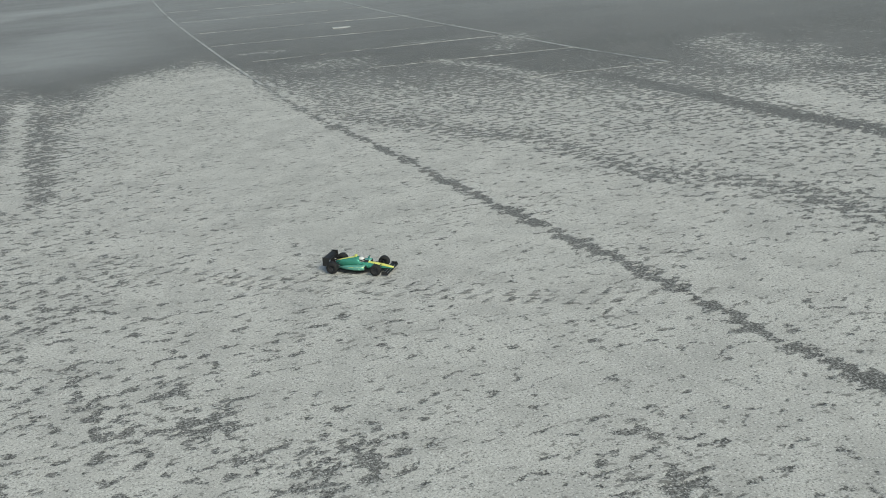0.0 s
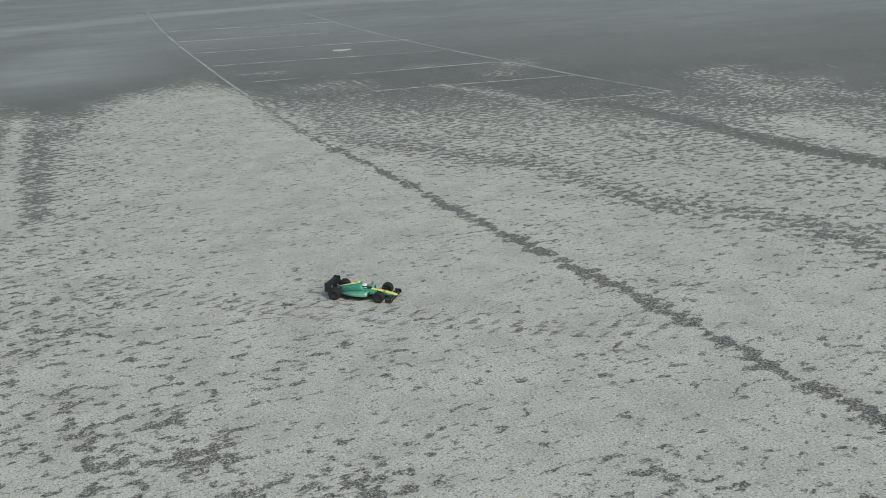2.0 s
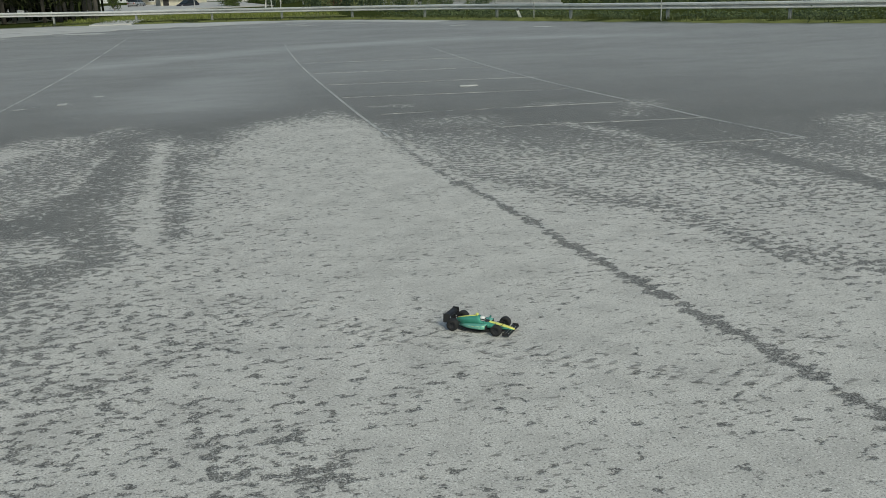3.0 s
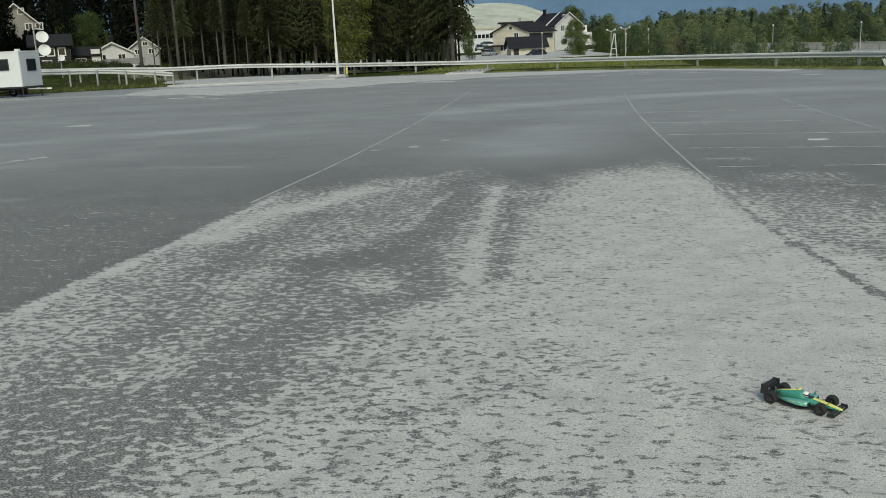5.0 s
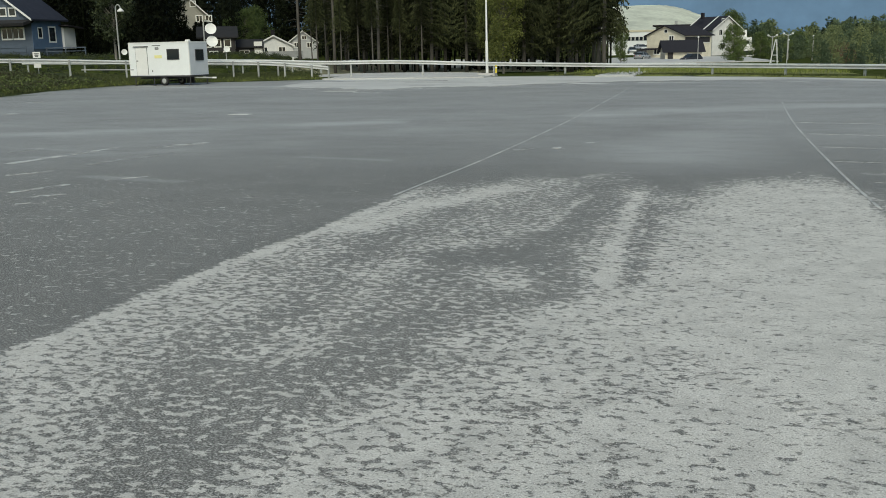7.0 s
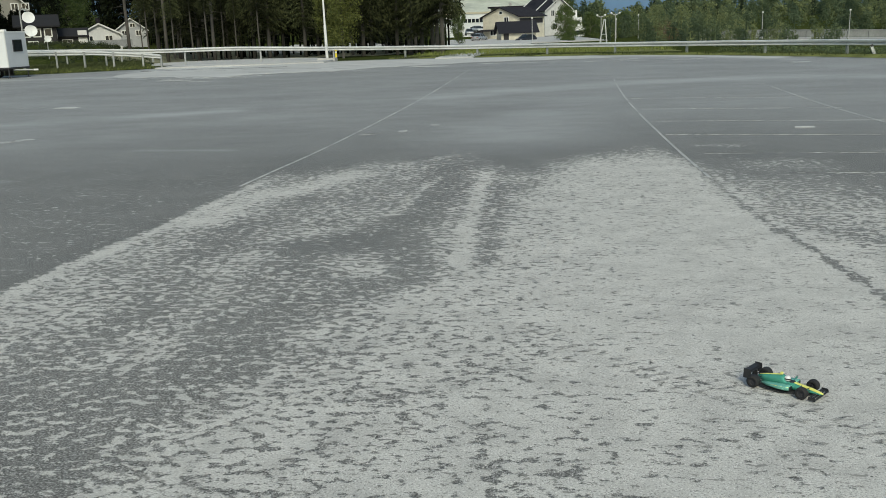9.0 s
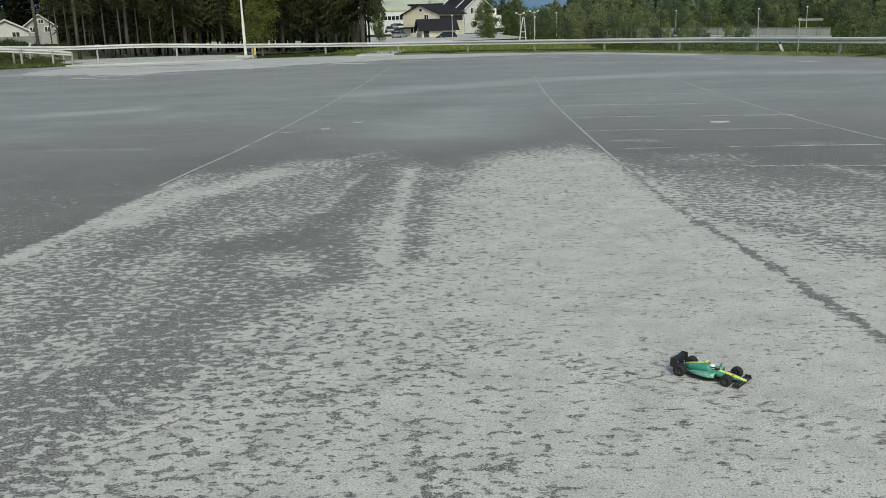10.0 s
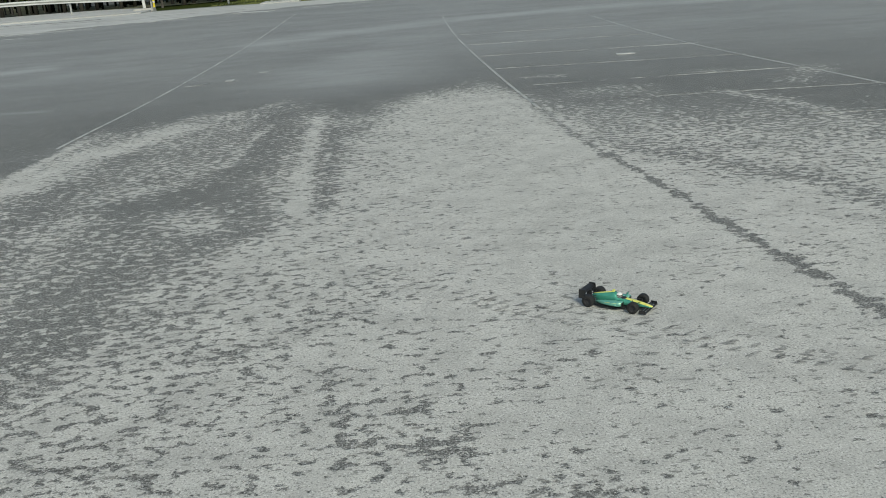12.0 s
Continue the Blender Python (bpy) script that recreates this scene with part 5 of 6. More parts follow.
# ---- houses ----
def house(name, label, fl, fr, depth, z0, eave, ridge, wall, roof, gable_front=True, windows=(), over=0.35, chimney=None, door=None, trim=None, group="houses beyond the lot"):
    """fl, fr: feet of the front wall's ends, seen from outside, left first. The front looks out along -y of its own axes."""
    fl, fr = Vector(fl[:2]), Vector(fr[:2])
    L = (fr - fl).length
    yaw = math.atan2(fr.y - fl.y, fr.x - fl.x)
    h = thing(name, label, "house", pose(fl.x, fl.y, 0, 0, 0, math.degrees(yaw)), group)
    b = Build()
    zb = z0 - 1.0
    if gable_front:
        sec = [(0, zb), (L, zb), (L, eave), (L / 2, ridge), (0, eave)]
        b.loft([[(x, y, z) for x, z in sec] for y in (0, depth)])
    else:
        sec = [(0, zb), (depth, zb), (depth, eave), (depth / 2, ridge), (0, eave)]
        b.loft([[(x, y, z) for y, z in sec] for x in (0, L)])
    walls = part("wall", b, wall, h)
    r = Build()
    t = 0.16
    run = (L if gable_front else depth) / 2
    rise = (ridge - eave) / run
    for s in (-1, 1):
        lo, hi = (-(run + over), eave - rise * over), (0.0, ridge)
        pts = [(run + s * -lo[0] * 1.0, lo[1]), (run, hi[1]), (run, hi[1] + t), (run + s * -lo[0], lo[1] + t)]
        ends = (-over, (depth if gable_front else L) + over)
        r.loft([[(u, e, z + 0.004) if gable_front else (e, u, z + 0.004) for u, z in pts] for e in ends])
    part("roof", r, roof, h)
    if trim:
        for s in (-1, 1):
            e = -over - 0.03
            pts = [(run + s * (run + over), eave - rise * over - 0.04), (run, ridge - 0.04), (run, ridge + t + 0.03), (run + s * (run + over), eave - rise * over + t + 0.03)]
            part("barge_board", Build().loft([[(u, y, z) if gable_front else (y, u, z) for u, z in pts] for y in (e, e + 0.05)]), trim, h, "white barge board")
    I3 = Matrix.Identity(3)
    right = Matrix.Rotation(radians(90), 3, "Z")
    left = Matrix.Rotation(radians(-90), 3, "Z")
    for face, u, z, w, hh in windows:
        if face == "f":
            window(h, (u, -0.03, z), I3, w, hh, mullions=1 if w > 0.75 else 0, bars=1 if abs(w - hh) < 0.05 and w > 0.75 else 0)
        elif face == "r":
            window(h, (L + 0.03, u, z), right, w, hh, mullions=1 if w > 0.9 else 0, bars=2 if hh > 1.3 else 0)
        else:
            window(h, (-0.03, u, z), left, w, hh)
    if door:
        d = part("door", Build().box((door[0], -0.04, z0 + 1.02), (0.95, 0.08, 2.05)), door[1], h)
        part("handle", Build().box((door[0] + 0.36, -0.1, z0 + 1.0), (0.12, 0.05, 0.05)), POST_STEEL, d)
    if chimney:
        part("chimney", Build().box((chimney[0], chimney[1], ridge + 0.3), (0.6, 0.6, 1.3)).box((chimney[0], chimney[1], ridge + 0.98), (0.72, 0.72, 0.1)), ROOF_DARK, h)
    return h


ROOF_NAVY = surface("navy_sheet_roof", (0.013, 0.015, 0.026), 0.7, vary=0.25, scale=1.0, fine=7, bump=0.3)
ROOF_BLACK = surface("black_tarred_roof", (0.014, 0.014, 0.016), 0.95, vary=0.3, scale=1.5, fine=12, bump=0.2)
# blue house on the bank
bx, by = -68.2, 79.7
blue = house("house", "blue and grey wooden house with white window frames", (bx - 9.0, by), (bx, by), 4.4, 3.2, 6.1, 9.2, GREY_BOARDS, ROOF_NAVY, True, (("f", 6.85, 6.62, 0.7, 0.68), ("f", 5.68, 6.64, 0.7, 0.68), ("f", 4.5, 6.64, 0.7, 0.68), ("f", 7.35, 4.45, 1.2, 0.95), ("f", 5.95, 4.45, 1.2, 0.95), ("f", 4.1, 4.45, 1.2, 0.95), ("r", 1.15, 4.5, 0.5, 0.95), ("r", 2.95, 4.35, 0.85, 1.4)), 0.6, trim=WHITE_PAINT, door=(1.2, WHITE_PAINT))
part("side_cladding", Build().box((9.02, 2.2, 4.45), (0.05, 4.4, 3.2)), BLUE_BOARDS, blue, "blue board side wall")
# Thick and black so that it also covers the shadow band below.
part("porch_roof_and_shade", Build().box((5.0, -0.75, 5.5), (8.6, 1.7, 0.3), Matrix.Rotation(radians(14), 3, "X"), bevel=0.03), ROOF_BLACK, blue)
for k in (1.3, 3.2):
    part("porch_post", Build().box((k, -1.3, 4.0), (0.14, 0.14, 2.9)), WHITE_PAINT, blue, "white porch post")
part("porch_railing", Build().box((5.5, -1.4, 3.05), (7.6, 0.06, 0.1)).box((5.5, -1.4, 2.6), (7.6, 0.06, 0.1)).box((5.5, -1.35, 2.75), (7.5, 0.03, 0.5)), GREY_BOARDS, blue)
# Grey in place of white: the annex's shadow is in its colour.
part("annex", Build().box((8.9, 5.3, 4.0), (0.9, 1.8, 2.2)), GREY_PANEL, blue, "low pale annex")
part("annex_roof", Build().box((9.3, 5.3, 5.15), (2.0, 2.6, 0.12), Matrix.Rotation(radians(-6), 3, "X")), ROOF_DARK, blue)
part("deck_railing", Build().box((11.7, 1.5, 2.95), (5.0, 0.08, 0.1)).box((11.7, 1.5, 2.6), (5.0, 0.08, 0.08)).box((9.4, 1.5, 2.4), (0.1, 0.1, 1.1)).box((11.7, 1.5, 2.4), (0.1, 0.1, 1.1)).box((14.1, 1.5, 2.4), (0.1, 0.1, 1.1)), GREY_BOARDS, blue)

house("house", "small white wooden house with a low gable", (-71.35, 132.46, 1.12), (-65.9, 135.10, 1.06), 7.0, 1.0, 3.05, 4.6, WHITE_BOARDS, ROOF_BLACK, True, (("f", 1.5, 2.5, 0.95, 0.72), ("f", 4.3, 2.5, 0.95, 0.72), ("r", 2.0, 2.2, 0.8, 0.9), ("r", 4.6, 2.2, 0.8, 0.9)), 0.35, trim=WHITE_PAINT, chimney=(2.9, 3.5))
GREY_FENCE = siding("weathered_fence_boards", (0.27, 0.28, 0.285), 0.14, 0.2, True)
KA, KB = Vector((-38.25, 48.69, 1.21)), Vector((-36.95, 52.16, 1.11))
solid("kerb", Build().tube([KA, KB], 0.035, 6), CONCRETE, "low pale timber edging on the weedy bank", "kerb", "structure")
solid("fence", Build().box(((-66.00, 130.15, 1.79)), (7.5, 0.08, 0.9), Matrix.Rotation(radians(26), 3, "Z")), GREY_FENCE, "low pale board fence before the white house", "fence")
house("house", "dark brown wooden house with pale windows", (-57.32, 93.79, 1.42), (-53.98, 95.75, 1.38), 6.0, 1.3, 3.9, 5.0, DARK_BOARDS, ROOF_BLACK, False, (("f", 0.8, 3.2, 0.6, 0.7), ("f", 1.9, 3.2, 0.6, 0.7), ("f", 3.0, 3.2, 0.6, 0.7), ("f", 1.4, 1.95, 0.8, 0.6), ("f", 2.9, 1.95, 0.6, 0.6), ("r", 2.0, 3.0, 0.9, 0.7)), 0.4)
house("house", "low dark shed wing with a white door", (-54.97, 97.50, 1.37), (-52.36, 98.92, 1.34), 5.0, 1.3, 2.7, 3.5, DARK_BOARDS, ROOF_BLACK, False, (("f", 1.0, 2.2, 1.0, 0.3),), 0.3, door=(2.6, WHITE_PAINT))
# Cream greyed down: the shade on this wall is in the board colour.
house("house", "cream house with a blue-black roof high on the slope", (-81.82, 125.62, 4.80), (-77.15, 128.55, 4.78), 9.0, 4.6, 8.0, 10.6, surface("shaded_cream_boards", (0.30, 0.29, 0.25), 0.8, vary=0.15, scale=0.8, fine=8), ROOF_BLUE, True, (("f", 4.4, 7.4, 0.8, 0.8), ("f", 5.8, 7.4, 0.8, 0.8), ("f", 3.6, 9.6, 0.7, 0.7)), 0.5, trim=WHITE_PAINT)
house("house", "pale two-storey house half hidden by the spruces", (-81.9, 166.08, 1.71), (-77.0, 168.31, 1.67), 8.0, 1.5, 4.0, 6.0, siding("grey_white_boards", (0.42, 0.43, 0.44)), ROOF_DARK, True, (("f", 1.5, 3.4, 0.9, 0.8), ("f", 4.0, 3.4, 0.9, 0.8), ("f", 3.0, 4.8, 0.8, 0.6)), 0.4, trim=WHITE_PAINT)

# the cream building and its neighbours
cream = house("house", "cream two-storey building with a dark tiled roof", (-15.57, 193.33, -1.58), (-8.20, 189.48, -1.54), 11.0, -0.9, 3.95, 5.7, CREAM_BOARDS, ROOF_DARK, True, (("f", 5.6, 3.3, 0.9, 0.9), ("f", 4.3, 4.7, 0.6, 0.5), ("f", 2.4, 0.8, 1.2, 1.0), ("r", 4.4, 1.3, 1.4, 0.8), ("r", 7.2, 1.3, 1.2, 0.8), ("r", 3.2, -0.2, 1.4, 1.6), ("r", 6.4, -0.2, 1.4, 1.6)), 0.5)
# No recess is cut: a flat dark band gives the loggia's shade.
part("loggia_shade", Build().box((8.32 + 0.03, 5.4, 3.0), (0.06, 9.6, 1.0)), DARK_BOARDS, cream, "dark flat band for the shade in the loggia under the eaves")
part("loggia_rail", Build().box((8.32 + 0.08, 5.4, 2.42), (0.08, 9.8, 0.12)), WHITE_PAINT, cream)
part("canopy", Build().box((1.2, -0.8, 1.3), (3.0, 1.6, 0.14), Matrix.Rotation(radians(8), 3, "X")), ROOF_DARK, cream)
house("garage", "low cream garage with a dark pitched roof", (-10.39, 169.14, -1.15), (-4.19, 170.51, -1.19), 5.5, -0.9, 1.05, 2.7, CREAM_BOARDS, ROOF_BLUE, False, (("f", 4.2, 0.2, 0.7, 0.6),), 0.55, door=(0.9, DARK_BOARDS))
tall_house = house("house", "tall white house with a steep blue-black roof", (-3.28, 220.94, -1.39), (2.90, 226.94, -1.50), 8.5, -0.8, 5.3, 8.1, WHITE_BOARDS, ROOF_BLUE, True, (("f", 2.4, 4.6, 0.8, 1.2), ("f", 4.4, 4.6, 0.8, 1.2), ("f", 3.2, 1.6, 1.2, 1.2), ("f", 3.1, 7.2, 0.8, 0.8)), 0.5, trim=WHITE_PAINT, chimney=(1.5, 5.0))
run = (Vector((2.90, 226.94)) - Vector((-3.28, 220.94))).length / 2
for k in (2.6, 8.6):
    part("roof_strip", Build().loft([[(-0.3, y, 5.28), (run - 0.1, y, 8.28), (run - 0.1, y, 8.34), (-0.3, y, 5.42)] for y in (k, k + 0.3)]), WHITE_PAINT, tall_house, "white board up the roof")
tower = thing("terraced_block", "white stepped terrace block beside trees", "building", group="houses beyond the lot")
TX, TY, _ = (3.54, 199.93, -0.87)
for i, (w, z, hh) in enumerate(((4.2, 0.2, 2.4), (3.4, 2.3, 1.9), (2.4, 4.0, 1.5))):
    fl = part("storey", Build().box((TX - 0.5 * i, TY + i, z), (w, 5, hh), bevel=0.1), WHITE_PAINT, tower)
    part("window", Build().box((TX - 0.5 * i, TY + i - 2.52, z), (w * 0.7, 0.06, hh * 0.35)), GLASS, fl)
hall = thing("commercial_hall", "long white hall with a dark band of windows", "building")
HX, HY, _ = (-25.09, 268.79, 0.78)
part("hall_body", Build().box((HX, HY, 2.6), (14, 10, 6.4)), WHITE_PANEL, hall)
part("window_band", Build().box((HX, HY - 5.03, 3.9), (13, 0.1, 1.0)), GLASS, hall)
part("eaves_band", Build().box((HX, HY, 6.0), (14.4, 10.4, 0.5)), CREAM_PLASTER, hall)
part("gate_opening", Build().box((HX + 2.5, HY - 5.03, 1.0), (4.5, 0.1, 2.4)), DARK_STEEL, hall)
for k in range(12):
    part("mullion", Build().box((HX - 6 + k * 1.1, HY - 5.1, 3.9), (0.22, 0.08, 1.0)), WHITE_PAINT, hall)
flat = thing("workshop", "low pale grey workshop block behind the cream building", "building", group="houses beyond the lot")
part("workshop_body", Build().box(((-12.18, 239.65, 1.11)), (9.5, 8, 11.2)), GREY_PANEL, flat)
part("flat_roof", Build().box(((-12.31, 237.64, 6.66)), (10.5, 8.4, 0.35)), ROOF_DARK, flat)
part("roof_vent", Build().box(((-11.92, 231.65, 7.2)), (0.7, 0.7, 0.8)), POST_STEEL, flat)


# ---- far bridge ----
BRIDGE_CONCRETE = surface("stained_bridge_concrete", (0.27, 0.28, 0.275), 0.9, vary=0.3, scale=0.6, fine=8, bump=0.3, stretch=(1, 1, 0.4))
bridge = thing("bridge", "pale concrete road bridge with a dark underside", "bridge")
B1, B2 = Vector((22.0, 147.6, -0.27)), Vector((50.2, 136.0, -1.13))
dd = B2 - B1
brot = dd.to_track_quat("X", "Z").to_matrix()
mid = (B1 + B2) / 2
part("parapet", Build().box(mid + brot @ Vector((0, -3.4, 0.14)), (dd.length, 0.22, 0.92), brot), BRIDGE_CONCRETE, bridge)
part("coping", Build().box(mid + brot @ Vector((0, -3.4, 0.64)), (dd.length, 0.32, 0.1), brot), BRIDGE_CONCRETE, bridge)
part("deck", Build().box(mid + brot @ Vector((0, 0, -0.75)), (dd.length, 7.2, 0.4), brot), CONCRETE, bridge)
for k in range(-5, 6):
    part("panel_joint", Build().box(mid + brot @ Vector((k * 2.7, -3.52, 0.0)), (0.05, 0.03, 0.9), brot), DARK_STEEL, bridge)
for k in range(-1, 2):
    part("pier", Build().box(mid + brot @ Vector((k * 10.0, 0.6, -2.3)), (0.7, 4.5, 3.2)), CONCRETE, bridge)


flyover = thing("flyover", "short pale stretch of a higher road among the trees", "bridge")
part("parapet", Build().box((64.2, 185, 0.16), (4.6, 0.3, 0.62), Matrix.Rotation(radians(-6), 3, "Z")), BRIDGE_CONCRETE, flyover)
part("deck", Build().box((64.2, 187, -0.35), (4.8, 4.0, 0.5), Matrix.Rotation(radians(-6), 3, "Z")), CONCRETE, flyover)
for k in (-1.6, 1.6):
    part("pier", Build().box((64.2 + k, 187, -3.2), (0.6, 2.5, 5.6)), CONCRETE, flyover)


# ---- parked cars ----
RED_LAMP = surface("red_lamp", (0.3, 0.02, 0.02), 0.3, vary=0.05, bump=0)


def parked_car(m, paint, label):
    """A small hatchback; its nose looks along +x."""
    c = thing("car", label, "car", m, "cars parked by the cream house")
    sec = [(-2.1, 0.74, 0.44, 0.9), (-1.95, 0.82, 0.32, 0.99), (-1.0, 0.86, 0.25, 0.98), (0.7, 0.86, 0.25, 0.95), (1.6, 0.83, 0.28, 0.85), (1.98, 0.76, 0.34, 0.76), (2.1, 0.66, 0.42, 0.66)]
    part("body", Build().loft([ring_section(x, w, lo, hi, 0.6, 16) for x, w, lo, hi in sec]), paint, c, smooth=True)
    tops = [(-1.9, 0.72, 0.99), (-1.5, 0.62, 1.36), (-0.9, 0.58, 1.44), (-0.1, 0.57, 1.45), (0.35, 0.58, 1.38), (1.15, 0.7, 0.96)]
    cab = part("cabin", Build().loft([[(x, -0.76, 0.9), (x, 0.76, 0.9), (x, w, z), (x, -w, z)] for x, w, z in tops]), CAR_GLASS, c)
    part("roof", Build().loft([[(x, -w - 0.01, z - 0.03), (x, w + 0.01, z - 0.03), (x, w * 0.9, z + 0.025), (x, -w * 0.9, z + 0.025)] for x, w, z in tops[1:5]]), paint, cab)
    for y in (-1, 1):
        for x in (-0.95, 0.1):
            part("pillar", Build().tube([(x, y * 0.765, 0.9), (x - 0.04, y * 0.6, 1.42)], 0.035, 6), paint, cab)
    for x in (-1.3, 1.32):
        for y in (-0.8, 0.8):
            w = part("wheel", Build().lathe([(0.18, -0.1), (0.29, -0.1), (0.32, -0.05), (0.32, 0.05), (0.29, 0.1), (0.18, 0.1)], (x, y, 0.32), (0, 1, 0), 16), BLACK_RUBBER, c, smooth=True)
            part("rim", Build().lathe([(0.0, -0.07), (0.18, -0.09), (0.18, 0.09), (0.0, 0.07)], (x, y, 0.32), (0, 1, 0), 12), GALVANISED, w)
    for y in (-0.56, 0.56):
        part("headlight", Build().box((2.03, y, 0.64), (0.12, 0.26, 0.12), bevel=0.03), WHITE_LACQUER, c)
        part("tail_light", Build().box((-2.06, y, 0.78), (0.1, 0.22, 0.16)), RED_LAMP, c)


WHITE_CAR = surface("white_car_paint", (0.62, 0.63, 0.64), 0.25, vary=0.04, scale=1, fine=8, bump=0)
DARK_CAR = surface("dark_car_paint", (0.02, 0.02, 0.026), 0.5, 0.0, vary=0.1, scale=1, fine=8, bump=0)
SILVER_CAR = surface("silver_car_paint", (0.40, 0.41, 0.42), 0.3, 0.4, vary=0.06, scale=1, fine=8, bump=0)
for (cx, cy, cz), yaw, paint, label in (
        ((-5.71, 161.86, -0.93), 232, DARK_CAR, "dark parked car in front of the garage"),
        ((-15.02, 177.32, -0.57), 68, SILVER_CAR, "silver estate car parked by the cream building"),
        ((-18.04, 209.18, 0.91), -60, WHITE_CAR, "white car parked higher up the yard"),
        ((-19.47, 204.03, 0.36), -80, SILVER_CAR, "pale silver car parked at the yard's edge"),
        ((-44.92, 109.04, -0.47), 78, WHITE_CAR, "white car seen between the spruce trunks")):
    parked_car(pose(cx, cy, cz, 0, 0, yaw), paint, label)


# ---- trees ----
def spruce(seed, height, bare, spread):
    """A spruce: bare trunk below, dead twigs, drooping sprays above."""
    rng = random.Random(seed)
    t = thing("spruce_tree", "tall dark spruce with a bare lower trunk", "tree", group="spruces behind the guardrail")
    lean = rng.uniform(-0.02, 0.02)
    path = [(lean * z * 0.6, 0.02 * math.sin(z), z) for z in np.linspace(-0.6, height, 9)]
    part("trunk", Build().tube(path, [0.19 - 0.16 * i / 8 for i in range(9)], 8), BARK_SPRUCE, t, smooth=True)
    twigs, crown = Build(), Build()
    z = bare * 0.45
    while z < bare + 1.5:
        a = rng.uniform(0, 6.28)
        L = rng.uniform(0.5, 1.6)
        twigs.tube([(0.1 * math.cos(a), 0.1 * math.sin(a), z), (L * math.cos(a), L * math.sin(a), z - 0.15 * L)], [0.02, 0.006], 4, False)
        z += rng.uniform(0.12, 0.3)
    part("twig_spray", twigs, BARK_SPRUCE, t)
    z = bare
    while z < height - 0.3:
        k = (z - bare) / (height - bare)
        reach = spread * (1 - k) ** 0.75 * (0.55 + 0.45 * min(1, k * 5 + 0.4))
        for _ in range(7 if k < 0.7 else 5):
            a = rng.uniform(0, 6.28)
            L = reach * rng.uniform(0.6, 1.15) + 0.15
            ca, sa = math.cos(a), math.sin(a)
            droop = rng.uniform(0.25, 0.5)
            n = max(4, int(L / 0.12))
            for i in range(n):
                s = (i + 0.6) / n
                px, pz = L * s, z - droop * L * s * s + 0.1 * L * s
                for side in (-1, 1):
                    if rng.random() < 0.12:
                        continue
                    w = (0.10 + 0.34 * (1 - s)) * rng.uniform(0.4, 1.4)
                    fx, fy = px + rng.uniform(0.05, 0.28), side * w
                    fz = pz - rng.uniform(0.08, 0.35)
                    q = [(px - 0.05, 0.0, pz + 0.02), (px + 0.05, side * 0.03, pz - 0.02), (fx, fy, fz), (fx - 0.07, fy * 0.85, fz + rng.uniform(-0.04, 0.07))]
                    crown.add([(x * ca - y * sa, x * sa + y * ca, zz) for x, y, zz in q], [(0, 1, 2, 3)])
        z += rng.uniform(0.16, 0.30) * (1 + 0.5 * (1 - k))
    part("crown", crown, NEAR_NEEDLES, t, "dark green needle sprays")
    return t


def leaf_card(b, p, s, facing, r, slim=0.6):
    """One small leaf spray at p, turned roughly towards facing."""
    n = (facing + Vector((r.gauss(0, 0.5), r.gauss(0, 0.5), r.gauss(0, 0.5)))).normalized()
    u = n.cross(Vector((r.gauss(0, 1), r.gauss(0, 1), r.gauss(0, 1)))).normalized()
    v = n.cross(u)
    b.add([p - u * s, p - v * s * slim, p + u * s, p + v * s * slim], [(0, 1, 2, 3)])


def broadleaf(seed, height, width, leaves, material, bark, name="tree", label="", count=1500, size=0.28, low=0.25):
    rng = random.Random(seed)
    t = thing(name, label, "tree")
    wood = Build()
    wood.tube([(0, 0, -0.5), (0.04, 0.02, height * 0.3), (-0.05, 0.05, height * 0.6), (0.02, 0, height * 0.92)], [0.03 * width, 0.024 * width, 0.012 * width, 0.006], 7)
    clumps = []
    for i in range(leaves):
        zz = height * rng.uniform(low, 0.97)
        k = (zz / height - low) / (1 - low)
        r = width / 2 * math.sqrt(max(0.06, 1 - (2 * k - 0.85) ** 2 * 0.8)) * rng.uniform(0.25, 0.95)
        a = rng.uniform(0, 6.28)
        c = Vector((r * math.cos(a), r * math.sin(a), zz))
        clumps.append((c, width * rng.uniform(0.10, 0.19)))
        wood.tube([(0, 0, zz * 0.72), (c.x * 0.5, c.y * 0.5, zz * 0.88), c], [0.007 * width, 0.004 * width, 0.002], 4, False)
    part("trunk", wood, bark, t)
    crown = Build()
    for i in range(count):
        c, r = clumps[i % len(clumps)]
        d = Vector((rng.gauss(0, 1), rng.gauss(0, 1), rng.gauss(0, 0.9))).normalized() * r * rng.uniform(0.45, 1.1) ** 0.7
        p = c + d
        s = size * rng.uniform(0.55, 1.25)
        leaf_card(crown, p, s, d.normalized() + Vector((0, 0, 0.3)), rng, 0.55)
    part("crown", crown, material, t)
    return t


def put(ob, x, y, z, yaw=0.0, scale=1.0):
    c = copy_thing(ob, pose(x, y, z, 0, 0, yaw))
    c.scale = (scale, scale, scale)
    return c


